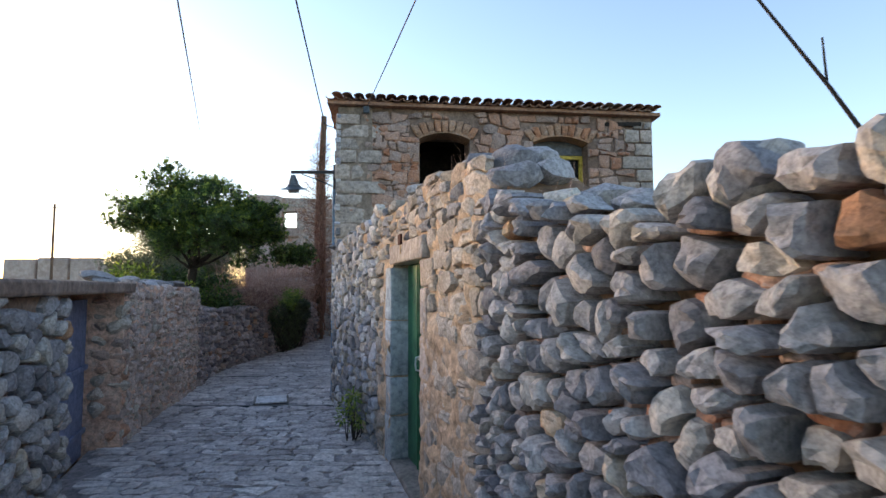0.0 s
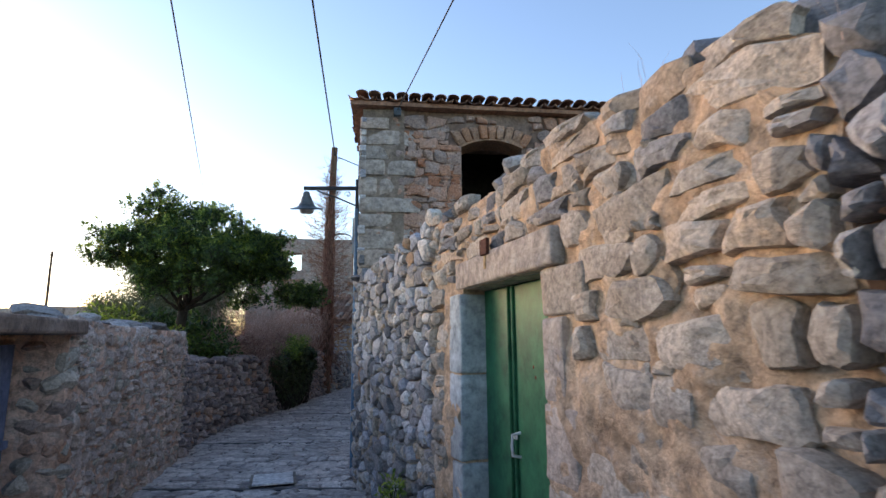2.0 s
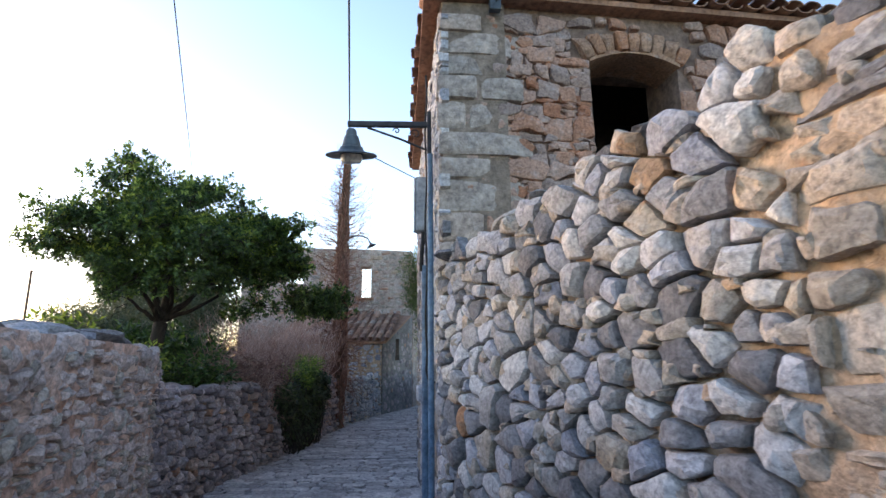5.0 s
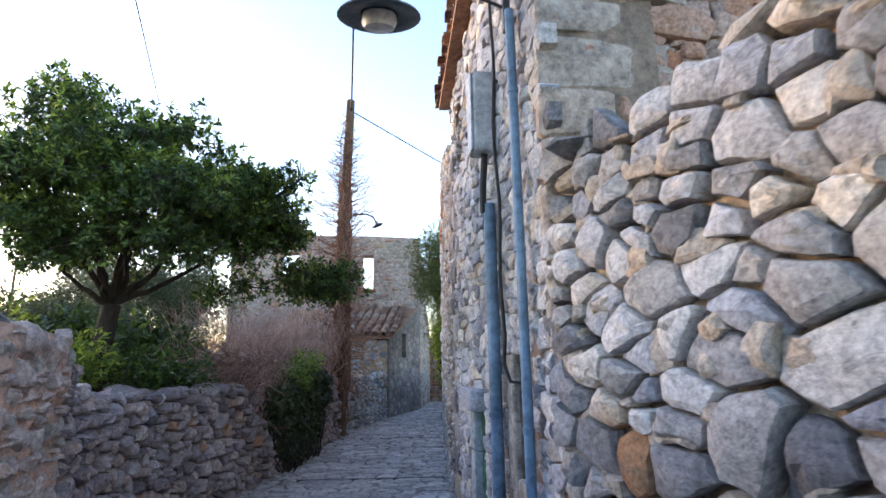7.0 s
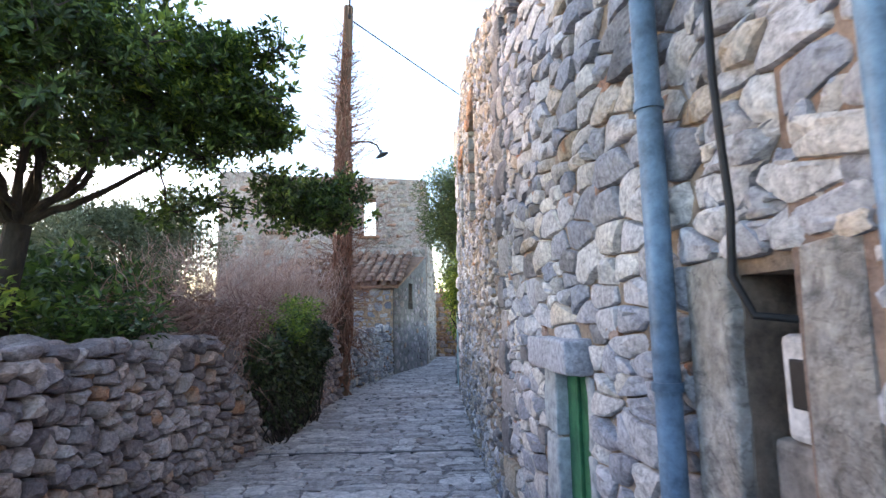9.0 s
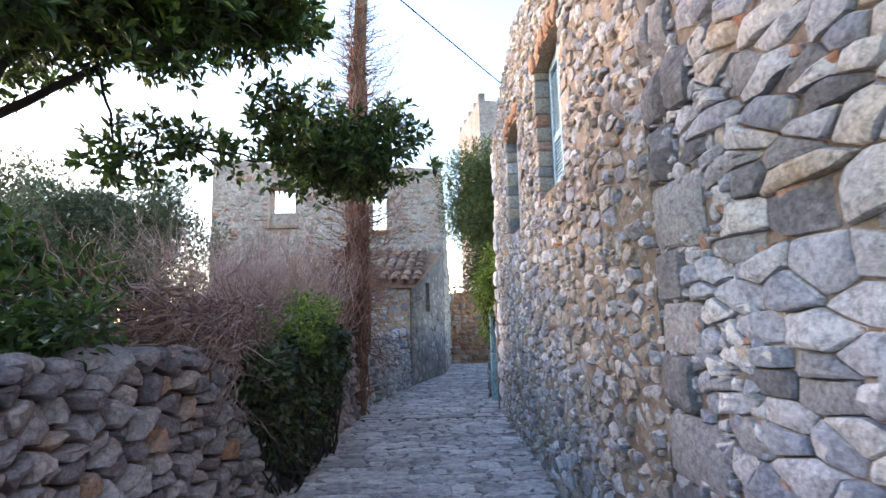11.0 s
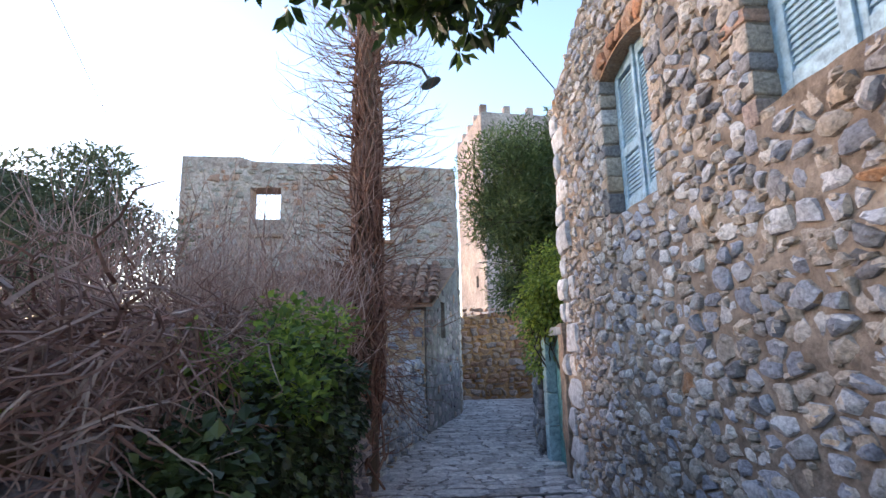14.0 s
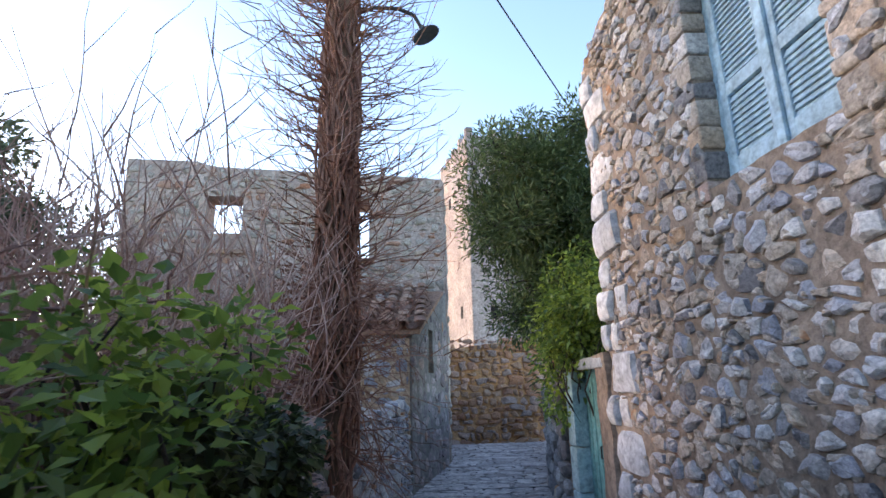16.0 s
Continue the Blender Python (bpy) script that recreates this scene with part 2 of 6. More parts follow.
def leaf_mat(name, stops, gloss=0.45, thin=0.25):
    m, nt, b = nodes_of(name)
    r = nt.nodes.new("ShaderNodeNewGeometry").outputs["Random Per Island"]
    co = nt.nodes.new("ShaderNodeTexCoord").outputs["Object"]
    n = noise_tex(nt, co, 1.6, 3, 0.6)
    md = nt.nodes.new("ShaderNodeMath")
    md.operation = "MULTIPLY_ADD"
    nt.links.new(n, md.inputs[0])
    md.inputs[1].default_value = 0.7
    sc = nt.nodes.new("ShaderNodeMath")
    sc.operation = "MULTIPLY_ADD"
    nt.links.new(r, sc.inputs[0])
    sc.inputs[1].default_value, sc.inputs[2].default_value = 0.6, -0.15
    nt.links.new(sc.outputs[0], md.inputs[2])
    col = ramp(nt, stops, md.outputs[0])
    nt.links.new(col, b.inputs["Base Color"])
    b.inputs["Roughness"].default_value = gloss
    tr = nt.nodes.new("ShaderNodeBsdfTranslucent")
    nt.links.new(col, tr.inputs[0])
    ms = nt.nodes.new("ShaderNodeMixShader")
    ms.inputs[0].default_value = thin
    nt.links.new(b.outputs[0], ms.inputs[1])
    nt.links.new(tr.outputs[0], ms.inputs[2])
    nt.links.new(ms.outputs[0], nt.nodes["Material Output"].inputs[0])
    return m


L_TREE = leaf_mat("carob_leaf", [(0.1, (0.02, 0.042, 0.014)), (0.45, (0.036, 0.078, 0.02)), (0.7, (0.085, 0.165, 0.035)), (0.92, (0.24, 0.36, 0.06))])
L_OLIVE = leaf_mat("olive_leaf", [(0.1, (0.07, 0.085, 0.045)), (0.5, (0.13, 0.155, 0.08)), (0.9, (0.22, 0.24, 0.14))], 0.6)
L_IVY = leaf_mat("ivy_leaf", [(0.1, (0.022, 0.032, 0.018)), (0.5, (0.034, 0.06, 0.025)), (0.9, (0.11, 0.15, 0.045))], 0.45, 0.15)
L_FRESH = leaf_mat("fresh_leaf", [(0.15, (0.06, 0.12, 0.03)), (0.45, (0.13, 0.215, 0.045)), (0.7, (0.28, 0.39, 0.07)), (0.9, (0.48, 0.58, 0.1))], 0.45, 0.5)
L_FIR = leaf_mat("cypress_foliage", [(0.1, (0.04, 0.07, 0.025)), (0.5, (0.085, 0.135, 0.045)), (0.9, (0.18, 0.23, 0.075))], 0.6)


# ---- building helpers ----
def mesh_of(name, verts, faces, material, smooth=False, sharp=None):
    me = bpy.data.meshes.new(name)
    me.from_pydata(verts, [], faces)
    me.materials.append(material)
    if smooth:
        me.shade_smooth()
        if sharp:
            me.set_sharp_from_angle(angle=radians(sharp))
    return me


def part(name, data, material, parent=None, label="", smooth=False, sharp=40):
    """Links a bmesh, or (verts, faces), as one mesh object under a thing or a part."""
    if isinstance(data, bmesh.types.BMesh):
        me = bpy.data.meshes.new(name)
        bmesh.ops.recalc_face_normals(data, faces=data.faces)
        data.to_mesh(me)
        data.free()
        me.materials.append(material)
        if smooth:
            me.shade_smooth()
            me.set_sharp_from_angle(angle=radians(sharp))
    else:
        me = mesh_of(name, data[0], data[1], material, smooth, sharp)
    ob = new(name, me)
    ob.parent = parent
    if label:
        ob["label"] = label
    return ob


def thing(name, label, category, at=(0, 0, 0), group="", kind=""):
    return tagged(new(name), label, category, group, kind)


def box(bm, size, m, bevel=0.0):
    """A bevelled box of the size, at the pose m."""
    g = bmesh.ops.create_cube(bm, size=1.0)
    vs = g["verts"]
    for v in vs:
        v.co = Vector((v.co.x * size[0], v.co.y * size[1], v.co.z * size[2]))
    if bevel:
        es = list({e for v in vs for e in v.link_edges})
        r = bmesh.ops.bevel(bm, geom=es, offset=bevel, segments=2, affect="EDGES", profile=0.5)
        vs = list({v for f in r["faces"] for v in f.verts} | {v for v in vs if v.is_valid})
    for v in vs:
        v.co = m @ v.co
    return bm


def boxed(size, m, bevel=0.004):
    return box(bmesh.new(), size, m, bevel)


def tube(points, radii, sides=6, verts=None, faces=None, cap=True):
    """A tapered tube along points, added to verts and faces."""
    verts = [] if verts is None else verts
    faces = [] if faces is None else faces
    pts = [Vector(p) for p in points]
    base = len(verts)
    n = len(pts)
    d = (pts[1] - pts[0]).normalized()
    side = d.cross(Vector((0.31, 0.95, 0.11))).normalized()
    for i, p in enumerate(pts):
        d = (pts[min(i + 1, n - 1)] - pts[max(i - 1, 0)]).normalized()
        side = (side - d * side.dot(d))
        side = side.normalized() if side.length > 1e-6 else d.orthogonal().normalized()
        up = d.cross(side)
        r = radii[i] if isinstance(radii, (list, tuple)) else radii
        for k in range(sides):
            a = 2 * math.pi * k / sides
            verts.append(p + side * (r * math.cos(a)) + up * (r * math.sin(a)))
    for i in range(n - 1):
        for k in range(sides):
            a, b = base + i * sides + k, base + i * sides + (k + 1) % sides
            faces.append((a, b, b + sides, a + sides))
    if cap:
        faces.append(tuple(range(base + sides - 1, base - 1, -1)))
        faces.append(tuple(base + (n - 1) * sides + k for k in range(sides)))
    return verts, faces


def lathe(profile, m, sides=24):
    """A turned shape from (radius, height) pairs."""
    verts, faces = [], []
    for r, z in profile:
        for k in range(sides):
            a = 2 * math.pi * k / sides
            verts.append(m @ Vector((r * math.cos(a), r * math.sin(a), z)))
    for i in range(len(profile) - 1):
        for k in range(sides):
            a, b = i * sides + k, i * sides + (k + 1) % sides
            faces.append((a, b, b + sides, a + sides))
    return verts, faces


# ---- stone masonry ----
def smooth_line(pts, step=0.1):
    """Evenly spaced points along a rounded polyline."""
    pts = [Vector(p) for p in pts]
    dense = []
    for i in range(len(pts) - 1):
        a, b = pts[i], pts[i + 1]
        p0, p3 = pts[max(i - 1, 0)], pts[min(i + 2, len(pts) - 1)]
        ta, tb = (b - p0) * 0.5, (p3 - a) * 0.5
        scale_a = (b - a).length / max((b - p0).length, 1e-6)
        scale_b = (b - a).length / max((p3 - a).length, 1e-6)
        ta, tb = ta * 2 * scale_a, tb * 2 * scale_b
        n = max(2, int((b - a).length / step))
        for k in range(n):
            t = k / n
            dense.append(a * (2 * t**3 - 3 * t**2 + 1) + ta * (t**3 - 2 * t**2 + t) + b * (3 * t**2 - 2 * t**3) + tb * (t**3 - t**2))
    dense.append(pts[-1])
    return dense


class Face:
    """A standing wall face along a line on the plan: place(s, v, d) is s along, v up and d out of it."""

    def __init__(self, pts, out=1, lean=0.0):
        self.pts = smooth_line(pts)
        self.out, self.lean = out, lean
        self.s = [0.0]
        for a, b in zip(self.pts, self.pts[1:]):
            self.s.append(self.s[-1] + (b - a).length)
        self.length = self.s[-1]

    def at(self, s):
        i = int(np.clip(np.searchsorted(self.s, s) - 1, 0, len(self.pts) - 2))
        a, b = self.pts[i], self.pts[i + 1]
        d = b - a
        return a + d * ((s - self.s[i]) / max(d.length, 1e-6)), d.normalized()

    def place(self, s, v, d=0.0):
        p, t = self.at(s)
        n = Vector((t.y, -t.x)) * self.out
        q = p + n * (d - self.lean * v)
        return Vector((q.x, q.y, v))

    def spot(self, s, v, d=0.0):
        """x along the wall, y out of it, z up."""
        p, t = self.at(s)
        n = Vector((t.y, -t.x)) * self.out
        q = self.place(s, v, d)
        return Matrix(((t.x, n.x, 0, q.x), (t.y, n.y, 0, q.y), (0, 0, 1, q.z), (0, 0, 0, 1)))

    def s_of_y(self, y):
        ys = [p.y for p in self.pts]
        o = np.argsort(ys)
        return float(np.interp(y, np.array(ys)[o], np.array(self.s)[o]))

    def s_of_x(self, x):
        xs = [p.x for p in self.pts]
        o = np.argsort(xs)
        return float(np.interp(x, np.array(xs)[o], np.array(self.s)[o]))


def clip(poly, a, b, c):
    """The part of a polygon where a*u + b*v <= c."""
    out = []
    n = len(poly)
    for i in range(n):
        p, q = poly[i], poly[(i + 1) % n]
        fp, fq = a * p[0] + b * p[1] - c, a * q[0] + b * q[1] - c
        if fp <= 0:
            out.append(p)
        if fp * fq < 0:
            t = fp / (fp - fq)
            out.append((p[0] + (q[0] - p[0]) * t, p[1] + (q[1] - p[1]) * t))
    return out


def rubble(u0, u1, v0, v1, du, dv, rng, jit=0.36, drop=0.14, top=None, over=0.5):
    """Irregular stones that fill a field: polygons in (u, v)."""
    rows, cols = int((v1 - v0) / dv) + 3, int((u1 - u0) / du) + 3
    k = dv / du
    sites = {}
    for j in range(-1, rows):
        shift = 0.5 * (j % 2) + rng.uniform(-0.15, 0.15)
        for i in range(-1, cols):
            if rng.random() < drop:
                continue
            sites[i, j] = ((u0 + (i + shift + rng.uniform(-jit, jit)) * du) * k, v0 + (j + 0.5 + rng.uniform(-jit, jit)) * dv)
    polys = []
    for (i, j), (x, y) in sites.items():
        if not (u0 * k <= x <= u1 * k and v0 <= y <= v1):
            continue
        if top and y > top(x / k) + dv * (over - 0.5):
            continue
        r = dv * 3.2
        poly = [(x - r, y - r), (x + r, y - r), (x + r, y + r), (x - r, y + r)]
        for a in range(-3, 4):
            for b in range(-3, 4):
                o = sites.get((i + a, j + b))
                if o and (a or b):
                    dx, dy = o[0] - x, o[1] - y
                    if dx * dx + dy * dy < 36 * dv * dv:
                        poly = clip(poly, dx, dy, (o[0]**2 + o[1]**2 - x * x - y * y) / 2)
                        if len(poly) < 3:
                            break
            if len(poly) < 3:
                break
        if len(poly) < 3:
            continue
        poly = [(p[0] / k, p[1]) for p in poly]
        poly = clip(clip(clip(poly, -1, 0, -u0), 1, 0, u1), 0, -1, -v0)
        if len(poly) >= 3:
            polys.append(poly)
    return polys


def courses(u0, u1, v0, v1, du, dv, rng, wild=0.16, wave=0.25, split=0.16, top=None, over=0.5, holes=()):
    """Roughly coursed rubble: polygons in (u, v)."""
    polys, v, seed = [], v0, rng.uniform(-90, 90)
    bounds = [v0]
    while v < v1:
        v += dv * rng.uniform(0.65, 1.4)
        bounds.append(v)

    def line(j, u):
        return bounds[j] + (wave * dv * noise.noise(Vector((u / (du * 1.6), j * 3.7, seed))) if j else 0)

    def put(poly):
        cu, cv = sum(p[0] for p in poly) / len(poly), sum(p[1] for p in poly) / len(poly)
        if top and cv > top(min(max(cu, u0), u1)) + dv * (over - 0.5):
            return
        polys.append(poly)

    for j in range(len(bounds) - 1):
        u = u0 - rng.uniform(0, du)
        while u < u1:
            w = du * rng.choice((0.6, 0.85, 1.0, 1.15, 1.5)) * rng.uniform(0.8, 1.2)
            a, b = max(u, u0), min(u + w, u1)
            u += w
            if b - a < 0.04:
                continue
            lo, hi = line(j, (a + b) / 2), line(j + 1, (a + b) / 2)
            ww, hh = (b - a) * wild, (hi - lo) * wild

            def jit(x, y):
                return (min(max(x + rng.uniform(-ww, ww), u0), u1), y + rng.uniform(-hh, hh))

            m = (a + b) / 2
            if rng.random() < split and hi - lo > dv * 0.8:
                c = lo + (hi - lo) * rng.uniform(0.38, 0.62)
                put([jit(a, line(j, a)), jit(b, line(j, b)), jit(b, c), jit(a, c)])
                put([jit(a, c), jit(b, c), jit(b, line(j + 1, b)), jit(a, line(j + 1, a))])
            else:
                put([jit(a, line(j, a)), jit(m, line(j, m)), jit(b, line(j, b)), jit(b, lo + (hi - lo) * rng.uniform(0.35, 0.65)), jit(b, line(j + 1, b)), jit(m, line(j + 1, m)), jit(a, line(j + 1, a)), jit(a, lo + (hi - lo) * rng.uniform(0.35, 0.65))])
    return polys


def area(poly):
    return 0.5 * abs(sum(p[0] * q[1] - q[0] * p[1] for p, q in zip(poly, poly[1:] + poly[:1])))


def stone(poly, place, rng, gap=0.012, depth=0.06, round_=0.2, rough=0.012, base=-0.05, tilt=0.12, seg=0.09):
    """One stone with chipped facets: verts and faces from a polygon on the wall face."""
    cu, cv = sum(p[0] for p in poly) / len(poly), sum(p[1] for p in poly) / len(poly)
    corners = []
    n0 = len(poly)
    c = min(round_ * rng.uniform(0.6, 1.4), 0.45)
    for i in range(n0):
        p, q = poly[i], poly[(i + 1) % n0]
        if math.hypot(q[0] - p[0], q[1] - p[1]) < 0.015:
            continue
        corners += [(p[0] + (q[0] - p[0]) * c, p[1] + (q[1] - p[1]) * c), (q[0] + (p[0] - q[0]) * c, q[1] + (p[1] - q[1]) * c)]
    if len(corners) < 5:
        return None
    pts = []
    for p, q in zip(corners, corners[1:] + corners[:1]):
        n = max(1, int(math.hypot(q[0] - p[0], q[1] - p[1]) / seg + 0.5))
        pts += [(p[0] + (q[0] - p[0]) * k / n, p[1] + (q[1] - p[1]) * k / n) for k in range(n)]
    rad = math.sqrt(area(poly) / math.pi)
    k0 = max(0.45, 1 - gap * rng.uniform(0.5, 1.7) / max(rad, 0.01))
    dep = depth * rng.uniform(0.65, 1.35)
    planes = [(rng.uniform(-tilt, tilt), rng.uniform(-tilt, tilt), dep)]
    turn = rng.uniform(0, 6.28)
    for k in range(3):
        a = turn + 2.1 * k + rng.uniform(-0.5, 0.5)
        slope = rng.uniform(0.15, 0.9) * min(1.0, dep / max(rad, 0.02) * 1.6)
        planes.append((-slope * math.cos(a), -slope * math.sin(a), dep * rng.uniform(1.0, 1.12) + slope * rad * rng.uniform(0.15, 0.45)))
    off = rng.uniform(-99, 99)

    def height(x, y):
        h = min(a * x + b * y + d for a, b, d in planes)
        return h + rough * (0.8 * noise.noise(Vector((x / rad * 1.3, y / rad * 1.3, off))) + 0.6 * noise.noise(Vector((x * 30, y * 30, off))))

    verts, faces = [], []
    n = len(pts)
    wob = [1 + (rough / max(rad, 0.03)) * rng.uniform(-0.6, 0.35) for _ in pts]
    for scale, share in ((k0 * 0.96, None), (k0, 0.4), (k0 * 0.92, 0.88), (k0 * 0.55, 1.0)):
        for (u, v), w in zip(pts, wob):
            x, y = (u - cu) * scale * w, (v - cv) * scale * w
            d = base if share is None else max(height(x, y) * share, base + 0.01)
            verts.append(place(cu + x, cv + y, d))
    verts.append(place(cu, cv, max(height(0, 0), base + 0.01)))
    for r in range(3):
        for i in range(n):
            a, b = r * n + i, r * n + (i + 1) % n
            faces.append((a, b, b + n, a + n))
    for i in range(n):
        faces.append((3 * n + i, 3 * n + (i + 1) % n, 4 * n))
    return verts, faces


def chips(u0, u1, v0, v1, top, rng, parent, place, key="warm", du=0.1, dv=0.07, keep=0.55, depth=0.04, holes=()):
    """Small stones that pin the joints, as one part."""
    polys = [p for p in courses(u0, u1, v0, v1, du, dv, rng, 0.25, 0.8, 0.0, top, 0.2) if rng.random() < keep]
    lay(outside(polys, holes), place, parent, key, rng, limit=0, name="chip", gap=0.01, depth=depth, rough=0.008, tilt=0.4, seg=0.2)


def lay(polys, place, parent, key, rng, near=None, limit=300, name="stone", sharp=28, **how):
    """Lays stones on a wall: those nearest to a point of the plan as parts, the rest as one part."""
    made = []
    for p in polys:
        s = stone(p, place, rng, **how)
        if s:
            made.append(s)
    if near:
        made.sort(key=lambda s: (s[0][-1].x - near[0]) ** 2 + (s[0][-1].y - near[1]) ** 2)
    for verts, faces in made[:limit]:
        part(name, (verts, faces), STONES[key, "object"], parent, smooth=True, sharp=sharp)
    if made[limit:]:
        allv, allf = [], []
        for verts, faces in made[limit:]:
            o = len(allv)
            allv += verts
            allf += [tuple(i + o for i in f) for f in faces]
        tagged(part(name + "_rest", (allv, allf), STONES[key, "island"], parent, smooth=True, sharp=sharp), kind="stuff")


def outside(polys, holes):
    """Stones cut back from openings (u0, u1, v0, v1)."""
    kept = []
    for poly in polys:
        for u0, u1, v0, v1 in holes:
            if len(poly) < 3:
                break
            cu, cv = sum(p[0] for p in poly) / len(poly), sum(p[1] for p in poly) / len(poly)
            sides = [(u0 - cu, (1, 0, u0)), (cu - u1, (-1, 0, -u1)), (v0 - cv, (0, 1, v0)), (cv - v1, (0, -1, -v1))]
            best = max(sides, key=lambda q: q[0])
            if best[0] < 0:
                poly = []
            else:
                us, vs = [p[0] for p in poly], [p[1] for p in poly]
                if max(us) > u0 and min(us) < u1 and max(vs) > v0 and min(vs) < v1:
                    poly = clip(poly, *best[1])
        if len(poly) >= 3 and area(poly) > 0.0012:
            kept.append(poly)
    return kept


def core(face, s0, s1, top, thick, holes=(), step=0.12, depth=None, v0=-0.1, v1=None):
    """The body of a wall with openings through it: verts and faces. depth(s, v): how far its mortar stands out."""
    v1 = v1 or max(top(s0 + (s1 - s0) * k / 60) for k in range(61))
    ss = set(np.linspace(s0, s1, max(2, int((s1 - s0) / step) + 1)).round(4).tolist())
    vs = set(np.linspace(v0, v1, max(2, int((v1 - v0) / step) + 1)).round(4).tolist())
    for a, b, c, d in holes:
        ss = {s for s in ss if min(abs(s - a), abs(s - b)) > step * 0.3} | {a, b}
        vs = {v for v in vs if min(abs(v - c), abs(v - d)) > step * 0.3} | {c, d}
    ss, vs = sorted(s for s in ss if s0 - 1e-3 <= s <= s1 + 1e-3), sorted(v for v in vs if v0 - 1e-3 <= v <= v1 + 1e-3)
    verts, faces, idx = [], [], {}

    def vert(i, j, back):
        s, v = ss[i], min(vs[j], top(ss[i]))
        if (i, j, back) not in idx:
            d = -thick if back else (depth(s, v) if depth else 0.0)
            verts.append(face.place(s, v, d))
            idx[i, j, back] = len(verts) - 1
        return idx[i, j, back]

    def solid(i, j):
        if not (0 <= i < len(ss) - 1 and 0 <= j < len(vs) - 1):
            return False
        cs, cv = (ss[i] + ss[i + 1]) / 2, (vs[j] + vs[j + 1]) / 2
        if vs[j] >= max(top(ss[i]), top(ss[i + 1])) - 1e-4:
            return False
        return not any(a < cs < b and c < cv < d for a, b, c, d in holes)

    for i in range(len(ss) - 1):
        for j in range(len(vs) - 1):
            if not solid(i, j):
                continue
            faces.append((vert(i, j, 0), vert(i + 1, j, 0), vert(i + 1, j + 1, 0), vert(i, j + 1, 0)))
            faces.append((vert(i, j, 1), vert(i, j + 1, 1), vert(i + 1, j + 1, 1), vert(i + 1, j, 1)))
            for di, dj, (a, b) in ((-1, 0, ((i, j), (i, j + 1))), (1, 0, ((i + 1, j), (i + 1, j + 1))), (0, -1, ((i, j), (i + 1, j))), (0, 1, ((i, j + 1), (i + 1, j + 1)))):
                if not solid(i + di, j + dj):
                    faces.append((vert(*a, 0), vert(*b, 0), vert(*b, 1), vert(*a, 1)))
    return verts, faces


def wall_body(name, face, s0, s1, top, thick, material, parent=None, holes=(), step=0.12, depth=None, label="", v0=-0.1):
    verts, faces = core(face, s0, s1, top, thick, holes, step, depth, v0)
    bm = bmesh.new()
    bv = [bm.verts.new(v) for v in verts]
    for f in faces:
        q = [bv[i] for i in dict.fromkeys(f)]
        if len(q) >= 3:
            try:
                bm.faces.new(q)
            except ValueError:
                pass
    bmesh.ops.dissolve_degenerate(bm, edges=bm.edges, dist=1e-4)
    return part(name, bm, material, parent, label, smooth=True, sharp=50)


def profile(pairs):
    xs, zs = zip(*sorted(pairs))
    return lambda s: float(np.interp(s, xs, zs))


def lump(s, v, scale, seed=0.0):
    return noise.noise(Vector((s * scale, v * scale, seed)))


def arch(face, c, half, spring, rise, height, count, rng):
    """Wedge stones over an opening: polygons."""
    polys = []
    for k in range(count):
        a, b = -1 + 2 * k / count, -1 + 2 * (k + 1) / count
        lo = [(c + half * 1.12 * a, spring + rise * (1 - a * a)), (c + half * 1.12 * b, spring + rise * (1 - b * b))]
        hi = [(c + half * 1.42 * b, spring + rise * (1 - b * b) + height * rng.uniform(0.85, 1.1)), (c + half * 1.42 * a, spring + rise * (1 - a * a) + height * rng.uniform(0.85, 1.1))]
        polys.append(lo + hi)
    return polys


def arch_fill(face, hole, rise, deep=0.34, out=0.025):
    """The curved masonry that closes the top of an opening to an arch: verts and faces."""
    verts, faces, n = [], [], 12
    c, half = (hole[0] + hole[1]) / 2, (hole[1] - hole[0]) / 2 + 0.01
    for k in range(n + 1):
        a = -1 + 2 * k / n
        zlo, zhi = hole[3] - rise + rise * (1 - a * a) - 0.004, hole[3] + 0.01
        for v, d in ((zlo, out), (zhi, out), (zhi, -deep), (zlo, -deep)):
            verts.append(face.place(c + half * a, v, d))
    for k in range(n):
        for i in range(4):
            a, b = 4 * k + i, 4 * k + (i + 1) % 4
            faces.append((a, b, b + 4, a + 4))
    return verts, faces


def quoins(u0, short, long_, v0, v1, dv, rng, sign=1):
    """Corner stones, long and short by turns: polygons, and the field they take up."""
    polys, taken, v, k = [], [], v0, 0
    while v < v1 - 0.06:
        h = min(dv * rng.uniform(0.8, 1.25), v1 - v)
        L = (long_ if k % 2 else short) * rng.uniform(0.85, 1.15)
        cuts = [0, L] if rng.random() < 0.7 else [0, L * rng.uniform(0.4, 0.6), L]
        for a, b in zip(cuts, cuts[1:]):
            j = lambda: rng.uniform(-0.006, 0.006)
            q = [(u0 + sign * a + j(), v + j()), (u0 + sign * b + j(), v + j()), (u0 + sign * b + j(), v + h + j()), (u0 + sign * a + j(), v + h + j())]
            polys.append(q if sign > 0 else q[::-1])
        taken.append((min(u0, u0 + sign * L) - 0.2 * (sign > 0), max(u0, u0 + sign * L) + 0.2 * (sign < 0), v, v + h))
        v, k = v + h, k + 1
    return polys, taken


